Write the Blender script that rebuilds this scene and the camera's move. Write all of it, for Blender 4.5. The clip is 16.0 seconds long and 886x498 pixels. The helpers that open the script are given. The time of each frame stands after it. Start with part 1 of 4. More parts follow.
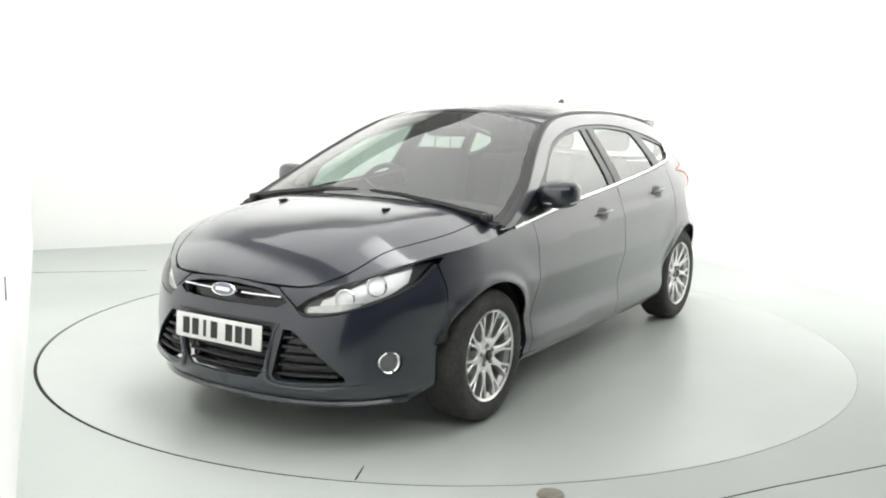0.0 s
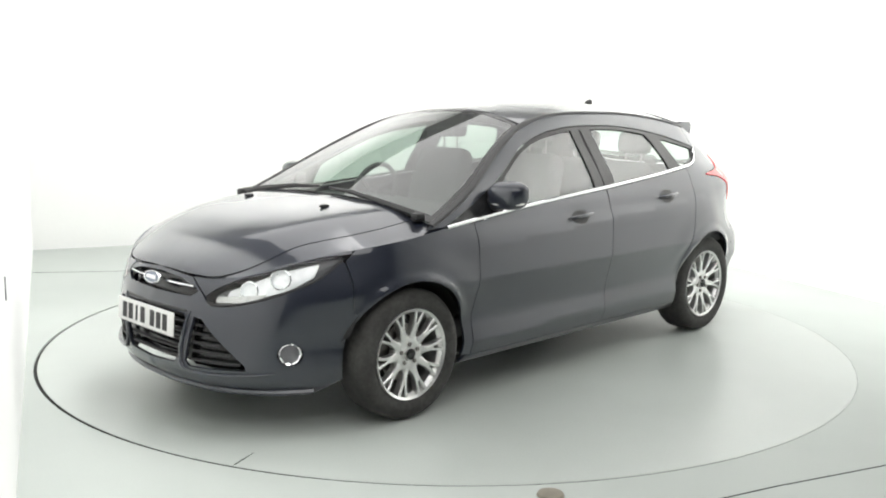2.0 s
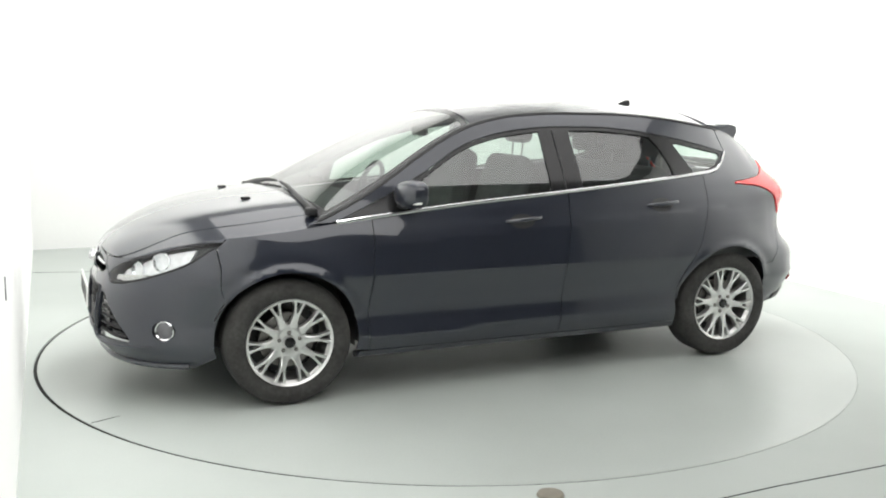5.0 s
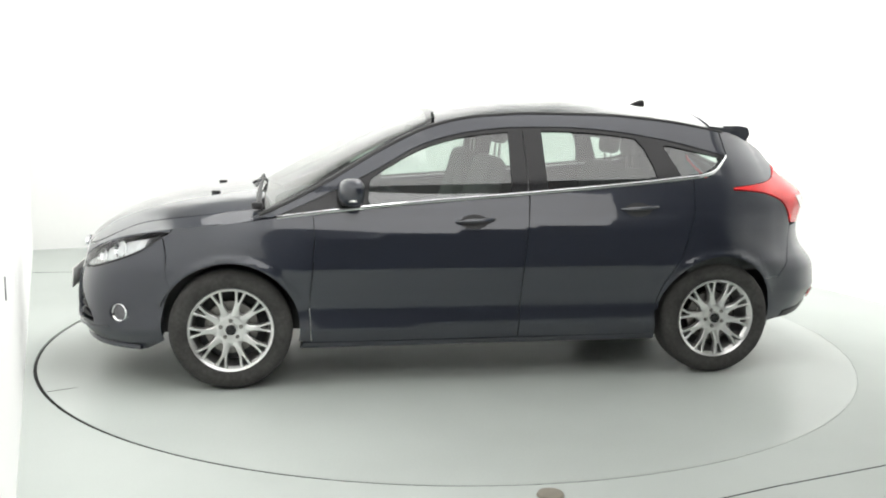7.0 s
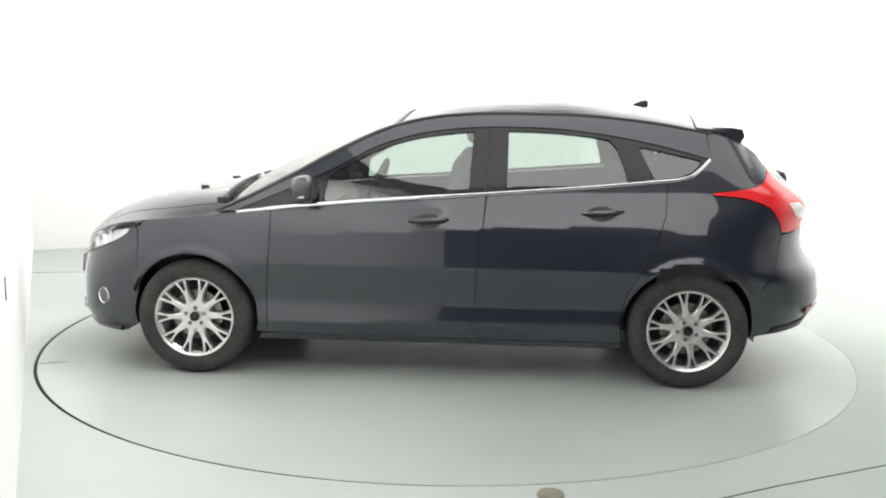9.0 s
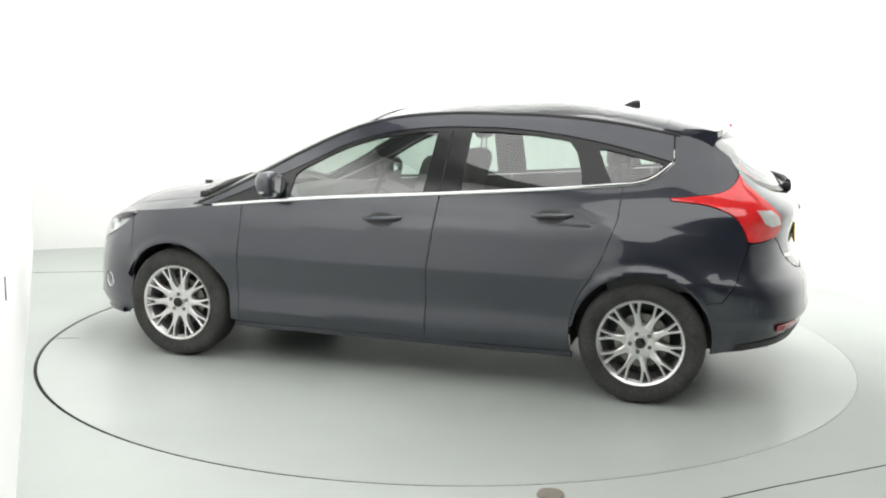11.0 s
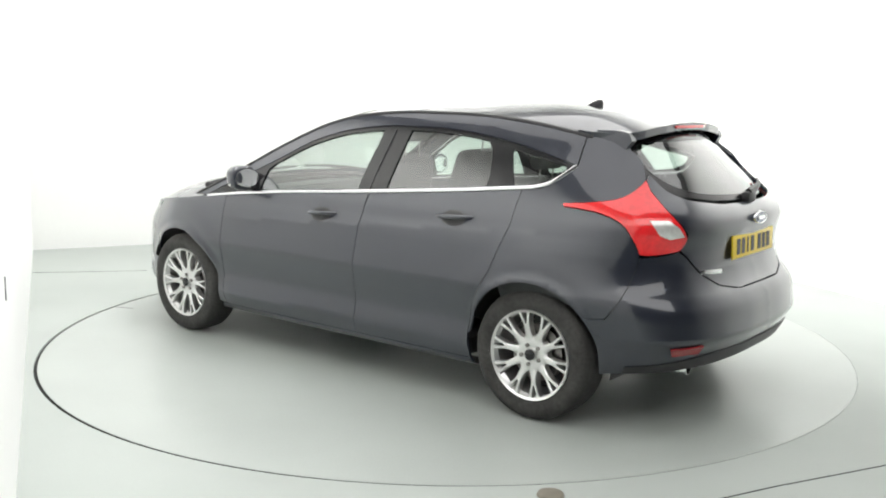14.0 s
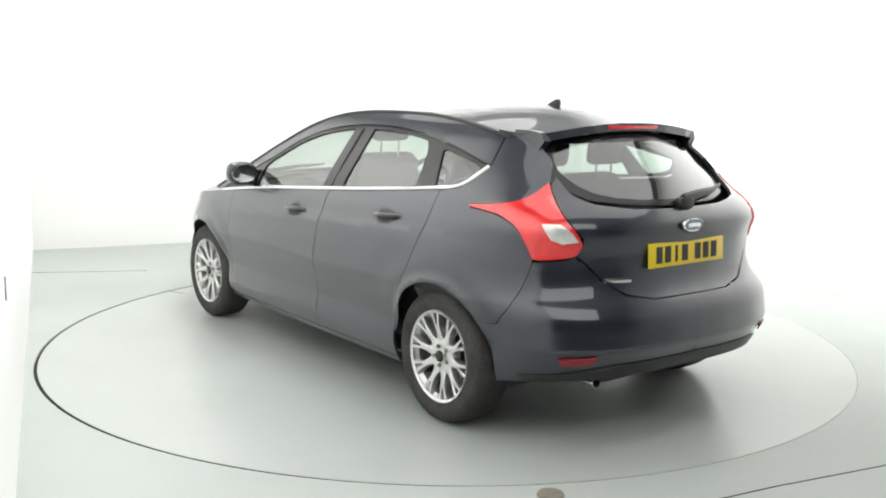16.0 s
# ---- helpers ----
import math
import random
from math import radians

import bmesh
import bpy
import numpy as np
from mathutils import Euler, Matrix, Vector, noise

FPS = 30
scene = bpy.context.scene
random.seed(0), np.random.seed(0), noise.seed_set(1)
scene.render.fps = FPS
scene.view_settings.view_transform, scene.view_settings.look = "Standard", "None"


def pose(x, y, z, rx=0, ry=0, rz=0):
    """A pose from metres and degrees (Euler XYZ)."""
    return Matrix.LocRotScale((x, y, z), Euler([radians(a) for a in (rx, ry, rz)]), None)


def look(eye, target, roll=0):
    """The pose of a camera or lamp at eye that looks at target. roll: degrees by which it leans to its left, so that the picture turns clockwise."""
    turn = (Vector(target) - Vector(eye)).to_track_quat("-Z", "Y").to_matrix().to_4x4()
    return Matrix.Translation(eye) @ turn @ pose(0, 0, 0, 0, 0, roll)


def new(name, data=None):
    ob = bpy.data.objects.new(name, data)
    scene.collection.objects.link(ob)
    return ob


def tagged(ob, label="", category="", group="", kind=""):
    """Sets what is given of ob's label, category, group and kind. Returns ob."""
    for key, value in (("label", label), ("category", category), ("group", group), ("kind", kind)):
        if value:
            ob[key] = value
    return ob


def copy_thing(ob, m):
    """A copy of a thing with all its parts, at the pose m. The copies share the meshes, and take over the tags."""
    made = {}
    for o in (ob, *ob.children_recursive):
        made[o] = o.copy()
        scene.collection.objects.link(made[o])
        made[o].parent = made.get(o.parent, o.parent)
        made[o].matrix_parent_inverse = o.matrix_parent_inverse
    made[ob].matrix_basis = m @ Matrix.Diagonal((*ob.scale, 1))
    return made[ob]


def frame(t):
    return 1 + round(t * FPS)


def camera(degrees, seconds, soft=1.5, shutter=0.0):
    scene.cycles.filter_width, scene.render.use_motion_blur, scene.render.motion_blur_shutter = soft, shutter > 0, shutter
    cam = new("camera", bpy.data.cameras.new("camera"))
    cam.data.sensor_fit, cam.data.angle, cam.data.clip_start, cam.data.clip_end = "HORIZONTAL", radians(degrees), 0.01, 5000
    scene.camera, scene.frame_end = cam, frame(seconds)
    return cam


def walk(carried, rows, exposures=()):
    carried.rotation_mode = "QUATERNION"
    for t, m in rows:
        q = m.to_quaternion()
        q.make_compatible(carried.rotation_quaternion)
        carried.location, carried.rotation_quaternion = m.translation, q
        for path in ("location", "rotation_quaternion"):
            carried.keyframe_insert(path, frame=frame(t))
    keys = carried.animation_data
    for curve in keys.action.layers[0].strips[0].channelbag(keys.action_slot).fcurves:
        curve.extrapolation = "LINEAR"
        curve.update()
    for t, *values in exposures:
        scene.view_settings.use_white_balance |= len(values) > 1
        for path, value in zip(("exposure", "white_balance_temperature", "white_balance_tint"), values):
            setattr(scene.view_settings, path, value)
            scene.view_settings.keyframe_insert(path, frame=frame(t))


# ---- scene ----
from mathutils.geometry import delaunay_2d_cdt

cam = camera(49.97, 16.0, soft=2.0)
_yaw, _pitch = radians(-0.321), radians(-9.09)
EYE = (0.0, -6.0266, 1.5166)
AIM = (EYE[0] + math.sin(_yaw) * math.cos(_pitch), EYE[1] + math.cos(_yaw) * math.cos(_pitch), EYE[2] + math.sin(_pitch))
STAND = look(EYE, AIM, 0.803)
walk(cam, [(0, STAND), (16, STAND)])

# ---- light ----
world = bpy.data.worlds.new("studio_world")
scene.world = world
world.use_nodes = True
world.node_tree.nodes["Background"].inputs[0].default_value = (0.9, 0.95, 1.0, 1)
world.node_tree.nodes["Background"].inputs[1].default_value = 0.15
scene.view_settings.exposure = 0.0


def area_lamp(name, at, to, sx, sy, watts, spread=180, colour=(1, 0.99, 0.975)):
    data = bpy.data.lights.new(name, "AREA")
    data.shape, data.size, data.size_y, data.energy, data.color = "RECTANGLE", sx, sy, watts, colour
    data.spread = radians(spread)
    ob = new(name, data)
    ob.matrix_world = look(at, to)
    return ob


# unseen, assumed lamps: one over the turntable, a front fill, three wall washes
over = area_lamp("assumed_overhead_light", (0.55, 0.2, 4.15), (0.55, 0.2, 0), 5.0, 6.4, 154)
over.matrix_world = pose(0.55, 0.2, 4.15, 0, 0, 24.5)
# fill added to brighten the flank and underside, from no known lamp
area_lamp("front_fill", (0.9, -4.6, 3.6), (0.2, 0.8, 0.6), 4.5, 2.2, 72)
# washes added to whiten the walls and their reflections; real sources unknown
area_lamp("right_wall_fill", (1.3, 0.95, 4.05), (3.35, 1.92, 1.9), 6.0, 1.2, 168, 105)
area_lamp("left_wall_fill", (-0.55, -0.65, 4.05), (-2.45, -1.45, 1.9), 7.0, 1.2, 128, 95)
area_lamp("back_wall_fill", (-0.85, 2.75, 4.05), (-1.6, 4.35, 2.4), 4.0, 1.0, 62, 110)


# ---- materials ----
def material(name, colour, rough=0.5, metal=0.0, coat=0.0, grain=0.0, scale=40.0, bump=0.0, spec=0.5, mottle=0.0, mscale=2.0):
    m = bpy.data.materials.new(name)
    m.use_nodes = True
    nt = m.node_tree
    b = nt.nodes["Principled BSDF"]
    b.inputs["Base Color"].default_value = (*colour, 1)
    b.inputs["Roughness"].default_value = rough
    b.inputs["Metallic"].default_value = metal
    b.inputs["Specular IOR Level"].default_value = spec
    b.inputs["Coat Weight"].default_value = coat
    b.inputs["Coat Roughness"].default_value = 0.03
    b.inputs["Coat IOR"].default_value = 1.62
    if grain or bump or mottle:
        tc = nt.nodes.new("ShaderNodeTexCoord")
        n1 = nt.nodes.new("ShaderNodeTexNoise")
        n1.inputs["Scale"].default_value, n1.inputs["Detail"].default_value = scale, 6
        nt.links.new(tc.outputs["Object"], n1.inputs["Vector"])
        n2 = nt.nodes.new("ShaderNodeTexNoise")
        n2.inputs["Scale"].default_value, n2.inputs["Detail"].default_value = mscale, 4
        nt.links.new(tc.outputs["Object"], n2.inputs["Vector"])
        last = None
        for tex, amount in ((n1, grain), (n2, mottle)):
            if not amount:
                continue
            ramp = nt.nodes.new("ShaderNodeMapRange")
            ramp.inputs["From Min"].default_value, ramp.inputs["From Max"].default_value = 0.3, 0.7
            ramp.inputs["To Min"].default_value, ramp.inputs["To Max"].default_value = 1 - amount, 1 + amount
            nt.links.new(tex.outputs["Fac"], ramp.inputs["Value"])
            mix = nt.nodes.new("ShaderNodeVectorMath")
            mix.operation = "SCALE"
            if last is None:
                mix.inputs[0].default_value = colour
            else:
                nt.links.new(last, mix.inputs[0])
            nt.links.new(ramp.outputs["Result"], mix.inputs["Scale"])
            last = mix.outputs["Vector"]
        if last is not None:
            nt.links.new(last, b.inputs["Base Color"])
        if bump:
            bp = nt.nodes.new("ShaderNodeBump")
            bp.inputs["Strength"].default_value, bp.inputs["Distance"].default_value = bump, 0.002
            nt.links.new(n1.outputs["Fac"], bp.inputs["Height"])
            nt.links.new(bp.outputs["Normal"], b.inputs["Normal"])
    return m


def glass_material(name, tint, rough=0.0, clear=0.85, gloss=0.07):
    """Thin tinted glazing: a clear sheet with a gloss that follows Fresnel."""
    m = bpy.data.materials.new(name)
    m.use_nodes = True
    nt = m.node_tree
    nt.nodes.clear()
    out = nt.nodes.new("ShaderNodeOutputMaterial")
    tr = nt.nodes.new("ShaderNodeBsdfTransparent")
    tr.inputs["Color"].default_value = (*[c * clear for c in tint], 1)
    gl = nt.nodes.new("ShaderNodeBsdfGlossy")
    gl.inputs["Roughness"].default_value = rough
    lw = nt.nodes.new("ShaderNodeLayerWeight")
    pw = nt.nodes.new("ShaderNodeMath")
    pw.operation = "POWER"
    pw.inputs[1].default_value = 4.0
    nt.links.new(lw.outputs["Facing"], pw.inputs[0])
    fr = nt.nodes.new("ShaderNodeMath")
    fr.operation = "MULTIPLY_ADD"
    fr.inputs[1].default_value, fr.inputs[2].default_value = 0.9, gloss
    nt.links.new(pw.outputs[0], fr.inputs[0])
    mx = nt.nodes.new("ShaderNodeMixShader")
    nt.links.new(fr.outputs[0], mx.inputs[0])
    nt.links.new(tr.outputs[0], mx.inputs[1])
    nt.links.new(gl.outputs[0], mx.inputs[2])
    nt.links.new(mx.outputs[0], out.inputs[0])
    return m


PAINT = material("dark_metallic_paint", (0.0122, 0.0160, 0.0280), 0.34, 0.20, 1.0, 0.10, 900, 0, 0.5, 0.03, 3)
BLACK = material("black_plastic", (0.020, 0.020, 0.021), 0.45, 0, 0, 0.15, 300, 0.15)
GLOSSBLACK = material("gloss_black", (0.012, 0.012, 0.013), 0.18, 0, 0.0)
RUBBER = material("tyre_rubber", (0.046, 0.045, 0.043), 0.75, 0, 0, 0.2, 60, 0.3, 0.3, 0.25, 9)
ALLOY = material("silver_alloy", (0.72, 0.72, 0.71), 0.28, 0.85, 0.3, 0.05, 200, 0, 0.5, 0.05, 12)
STEEL = material("brake_steel", (0.25, 0.24, 0.23), 0.4, 1.0, 0, 0.2, 50)
CHROME = material("chrome", (0.86, 0.87, 0.88), 0.08, 1.0)
LAMPBODY = material("lamp_housing", (0.16, 0.16, 0.17), 0.35, 0.2, 0, 0.1, 30)
REFLECTOR = material("lamp_reflector", (0.86, 0.87, 0.88), 0.28, 0.5, 0, 0.1, 30)
RED = material("red_lens", (0.80, 0.022, 0.026), 0.12, 0, 0.8, 0.08, 60, 0, 0.5, 0.1, 8)
DARKRED = material("dark_red_lens", (0.28, 0.01, 0.015), 0.2, 0, 0.4)
CLEARLENS = material("clear_lens", (0.72, 0.72, 0.70), 0.18, 0.3, 0.8, 0.12, 40)
GLASS = glass_material("window_glass", (0.84, 0.95, 0.89), 0.0, 0.86, 0.18)
SCREEN = glass_material("screen_glass", (0.83, 0.95, 0.87), 0, 0.82, 0.15)
LAMPGLASS = glass_material("lamp_cover", (0.97, 0.98, 0.98), 0, 0.97, 0.04)
CLOTH = material("seat_cloth", (0.060, 0.064, 0.065), 0.9, 0, 0, 0.2, 300, 0.3, 0.2, 0.1, 20)
TRIM = material("cabin_trim", (0.040, 0.043, 0.043), 0.7, 0, 0, 0.1, 250, 0.2, 0.3)
LINER = material("headliner", (0.48, 0.50, 0.48), 0.95, 0, 0, 0.08, 200, 0.1, 0.1)
WHITEPLATE = material("white_plate", (0.8, 0.8, 0.78), 0.3, 0, 0, 0.03, 90)
YELLOWPLATE = material("yellow_plate", (0.85, 0.62, 0.03), 0.3, 0, 0, 0.03, 90)
INK = material("plate_ink", (0.015, 0.015, 0.015), 0.4)
BADGE = material("badge_blue", (0.22, 0.25, 0.31), 0.15, 0.4, 0.6)
FLOORPAINT = material("grey_floor_paint", (0.435, 0.468, 0.443), 0.55, 0, 0, 0.02, 120, 0.03, 0.12, 0.05, 0.9)
TABLEPAINT = material("turntable_paint", (0.425, 0.458, 0.433), 0.30, 0, 0, 0.025, 90, 0.03, 0.32, 0.05, 1.1)
WALLPAINT = material("white_wall_paint", (0.86, 0.865, 0.85), 0.7, 0, 0, 0.01, 60, 0.05, 0.3, 0.01, 0.8)
DARKWALL = material("grey_room_wall", (0.22, 0.22, 0.225), 0.8, 0, 0, 0.05, 30, 0.1, 0.3, 0.08, 1.0)
GAP = material("dark_gap", (0.03, 0.032, 0.03), 0.9, 0, 0, 0.3, 30)
STAIN = material("floor_scuff", (0.22, 0.20, 0.16), 0.6, 0, 0, 0.15, 14)


# ---- mesh helpers ----
def mesh_object(name, verts, faces, mat, parent=None, smooth=True, normals=None, label=""):
    me = bpy.data.meshes.new(name)
    me.from_pydata([tuple(v) for v in verts], [], faces)
    me.materials.append(mat)
    me.polygons.foreach_set("use_smooth", [smooth] * len(me.polygons))
    if normals is not None:
        me.normals_split_custom_set_from_vertices([tuple(n) for n in normals])
    me.update()
    ob = new(name, me)
    if parent is not None:
        ob.parent = parent
    return tagged(ob, label)


def part(name, bm, mat, parent=None, label="", smooth=True, angle=0.6):
    me = bpy.data.meshes.new(name)
    bmesh.ops.recalc_face_normals(bm, faces=bm.faces)
    for f in bm.faces:
        f.smooth = smooth
    for e in bm.edges:
        if len(e.link_faces) == 2 and e.calc_face_angle(0) > angle:
            e.smooth = False
    bm.to_mesh(me)
    bm.free()
    me.materials.append(mat)
    ob = new(name, me)
    if parent is not None:
        ob.parent = parent
    return tagged(ob, label)


def box(bm, at, size, bevel=0.0, turn=None, seg=2):
    g = bmesh.ops.create_cube(bm, size=1)
    vs = g["verts"]
    bmesh.ops.scale(bm, vec=size, verts=vs)
    if bevel:
        es = list({e for v in vs for e in v.link_edges})
        r = bmesh.ops.bevel(bm, geom=es, offset=bevel, segments=seg, affect="EDGES", profile=0.5)
        vs = list({v for f in r["faces"] for v in f.verts} | {v for v in vs if v.is_valid})
    m = Matrix.Translation(at) @ (turn if turn is not None else Matrix())
    bmesh.ops.transform(bm, matrix=m, verts=vs)
    return vs


def lathe(bm, profile, n=48, m=Matrix()):
    """Turn a profile of (radius, along) about the y axis."""
    rings = []
    for r, a in profile:
        rings.append([bm.verts.new(m @ Vector((r * math.cos(t), a, r * math.sin(t)))) for t in [2 * math.pi * k / n for k in range(n)]])
    for a, b in zip(rings, rings[1:]):
        for k in range(n):
            bm.faces.new((a[k], a[(k + 1) % n], b[(k + 1) % n], b[k]))
    return rings


def tube(bm, pts, rx, rz=None, n=8, up=(0, 0, 1), taper=None):
    """Sweep an oval of half sizes rx (sideways) and rz (upwards) along pts."""
    rz = rz or rx
    pts = [Vector(p) for p in pts]
    rings = []
    for i, p in enumerate(pts):
        t = (pts[min(i + 1, len(pts) - 1)] - pts[max(i - 1, 0)]).normalized()
        s = t.cross(Vector(up)).normalized()
        u = s.cross(t)
        k = taper[i] if taper else 1
        rings.append([bm.verts.new(p + k * (s * rx * math.cos(a) + u * rz * math.sin(a))) for a in [2 * math.pi * j / n for j in range(n)]])
    for a, b in zip(rings, rings[1:]):
        for k in range(n):
            bm.faces.new((a[k], a[(k + 1) % n], b[(k + 1) % n], b[k]))
    bm.faces.new(rings[0])
    bm.faces.new(list(reversed(rings[-1])))


def curve(pts, n=8):
    """Catmull-Rom through pts, n steps a span."""
    p = [np.array(q, float) for q in pts]
    p = [2 * p[0] - p[1]] + p + [2 * p[-1] - p[-2]]
    out = []
    for i in range(1, len(p) - 2):
        for k in range(n):
            t = k / n
            out.append(0.5 * (2 * p[i] + (p[i + 1] - p[i - 1]) * t + (2 * p[i - 1] - 5 * p[i] + 4 * p[i + 1] - p[i + 2]) * t * t
                              + (3 * p[i] - p[i - 1] - 3 * p[i + 1] + p[i + 2]) * t ** 3))
    out.append(p[-2])
    return [tuple(q) for q in out]


def arc(cx, cz, r, a0, a1, n=24):
    return [(cx + r * math.cos(radians(a0 + (a1 - a0) * k / n)), cz + r * math.sin(radians(a0 + (a1 - a0) * k / n))) for k in range(n + 1)]


class Table:
    """A smooth function through a few knots."""
    def __init__(self, *knots):
        k = sorted(knots)
        self.x = np.array([a[0] for a in k], float)
        self.y = np.array([a[1:] for a in k], float)
        d = np.diff(self.y, axis=0) / np.diff(self.x)[:, None]
        h = np.diff(self.x)[:, None]
        m = np.vstack([d[:1], (d[:-1] * h[1:] + d[1:] * h[:-1]) / (h[1:] + h[:-1]), d[-1:]])
        if self.y.shape[1] == 1:
            flat = np.vstack([np.zeros((1, 1)), (d[:-1] * d[1:] <= 0).astype(float), np.zeros((1, 1))])
            m = m * (1 - flat)
        self.m = m

    def __call__(self, v):
        v = min(max(v, self.x[0]), self.x[-1])
        i = min(max(int(np.searchsorted(self.x, v)) - 1, 0), len(self.x) - 2)
        h = self.x[i + 1] - self.x[i]
        t = (v - self.x[i]) / h
        r = ((1 + 2 * t) * (1 - t) ** 2 * self.y[i] + t * (1 - t) ** 2 * h * self.m[i]
             + t * t * (3 - 2 * t) * self.y[i + 1] + t * t * (t - 1) * h * self.m[i + 1])
        return float(r[0]) if len(r) == 1 else r


def inside(poly, p):
    n = len(poly)
    c = False
    x, y = p
    j = n - 1
    for i in range(n):
        xi, yi = poly[i]
        xj, yj = poly[j]
        if (yi > y) != (yj > y) and x < (xj - xi) * (y - yi) / (yj - yi) + xi:
            c = not c
        j = i
    return c


def dense(poly, step):
    out = []
    for a, b in zip(poly, poly[1:] + poly[:1]):
        n = max(1, int(math.hypot(b[0] - a[0], b[1] - a[1]) / step))
        out += [(a[0] + (b[0] - a[0]) * k / n, a[1] + (b[1] - a[1]) * k / n) for k in range(n)]
    return out


def panel(name, poly, surf, mat, parent, side=1, holes=(), step=0.045, thick=0.014, out=0.0, label="", centre=(0, 0, 0.6)):
    """A sheet cut to an outline (with holes) in a surface's own two coordinates, with turned-in edges."""
    loops = [dense([tuple(p) for p in poly], step * 0.6)] + [dense([tuple(p) for p in h], step * 0.6) for h in holes]
    flat, edges = [], []
    for lp in loops:
        s = len(flat)
        flat += lp
        edges += [(s + k, s + (k + 1) % len(lp)) for k in range(len(lp))]
    border = np.array(flat)
    lo, hi = border.min(0), border.max(0)
    row = 0
    v = lo[1] + step / 2
    while v < hi[1]:
        u = lo[0] + step * (0.25 if row % 2 else 0.75)
        while u < hi[0]:
            if np.min(np.abs(border - (u, v)).max(1)) > step * 0.4 and inside(loops[0], (u, v)) and not any(inside(h, (u, v)) for h in loops[1:]):
                flat.append((u, v))
            u += step
        v += step * 0.87
        row += 1
    vs, _, fs, _, _, _ = delaunay_2d_cdt([Vector(p) for p in flat], edges, [], 0, 1e-6)
    vs = [tuple(p) for p in vs]
    keep = []
    for f in fs:
        c = (sum(vs[i][0] for i in f) / 3, sum(vs[i][1] for i in f) / 3)
        if inside(loops[0], c) and not any(inside(h, c) for h in loops[1:]):
            keep.append(list(f))
    e = 1e-3
    P, N = [], []
    for u, w in vs:
        p = Vector(surf(u, w))
        n = (Vector(surf(u + e, w)) - Vector(surf(u - e, w))).cross(Vector(surf(u, w + e)) - Vector(surf(u, w - e)))
        n = n.normalized() if n.length > 1e-12 else Vector((0, 0, 1))
        ref = p - Vector((max(min(p.x, 1.3), -1.3) if centre is not None else 0, 0, centre[2]))
        if n.dot(ref) < 0:
            n = -n
        P.append(p + n * out)
        N.append(n)
    faces = []
    for f in keep:
        a, b, c = (P[i] for i in f)
        if (b - a).cross(c - a).dot(N[f[0]] + N[f[1]] + N[f[2]]) < 0:
            f = f[::-1]
        faces.append(f)
    if thick:
        seen = {}
        for f in faces:
            for k in range(3):
                a, b = f[k], f[(k + 1) % 3]
                seen[(a, b)] = True
        rim = [(a, b) for a, b in seen if (b, a) not in seen]
        for a, b in rim:
            s = len(P)
            q = [P[a], P[b], P[b] - N[b] * thick, P[a] - N[a] * thick]
            n = (q[1] - q[0]).cross(N[a])
            n = n.normalized() if n.length > 1e-12 else N[a]
            P += q
            N += [n] * 4
            faces.append([s + 1, s, s + 3, s + 2])
    if side < 0:
        P = [Vector((p.x, -p.y, p.z)) for p in P]
        N = [Vector((n.x, -n.y, n.z)) for n in N]
        faces = [f[::-1] for f in faces]
    ob = mesh_object(name, P, faces, mat, parent, True, N, label)
    if mat in (GLASS, SCREEN, LAMPGLASS):
        ob.visible_shadow = False
    return ob


# ---- the room ----
TURN = math.atan2(0.455, 1.0)
E1 = Vector((math.cos(TURN), math.sin(TURN), 0))      # across the bay
E2 = Vector((-math.sin(TURN), math.cos(TURN), 0))     # towards the back wall
RIGHT, LEFT, BACK = 3.50, -2.40, 4.40


def bay(a, b, z=0.0):
    return E1 * a + E2 * b + Vector((0, 0, z))


def slab(name, a0, a1, b0, b1, z0, z1, mat, label, hole=None):
    bm = bmesh.new()
    vs = [bm.verts.new(bay(a, b, z)) for z in (z0, z1) for a, b in ((a0, b0), (a1, b0), (a1, b1), (a0, b1))]
    for f in ((0, 3, 2, 1), (4, 5, 6, 7), (0, 1, 5, 4), (1, 2, 6, 5), (2, 3, 7, 6), (3, 0, 4, 7)):
        bm.faces.new([vs[i] for i in f])
    return tagged(part(name, bm, mat, None, label, False), label, kind="structure")


TABLE_R = 2.4645


def floor_sheet():
    """Painted floor with a round well for the turntable."""
    bm = bmesh.new()
    n = 160
    outer, rim, low = [], [], []
    for k in range(n):
        t = 2 * math.pi * k / n
        c, s = math.cos(t), math.sin(t)
        r = min(13.0 / max(abs(c), 1e-6), 13.0 / max(abs(s), 1e-6))
        outer.append(bm.verts.new((r * c, r * s, 0)))
        rim.append(bm.verts.new(((TABLE_R + 0.003) * c - 0.010, (TABLE_R + 0.003) * s - 0.003, 0)))
        low.append(bm.verts.new(((TABLE_R + 0.003) * c - 0.010, (TABLE_R + 0.003) * s - 0.003, -0.12)))
    for k in range(n):
        j = (k + 1) % n
        bm.faces.new((outer[k], outer[j], rim[j], rim[k]))
        bm.faces.new((rim[k], rim[j], low[j], low[k]))
    bm.faces.new(low)
    return tagged(part("floor", bm, FLOORPAINT, None, "", True, 0.5), "pale grey-green painted studio floor", kind="structure")


floor_sheet()


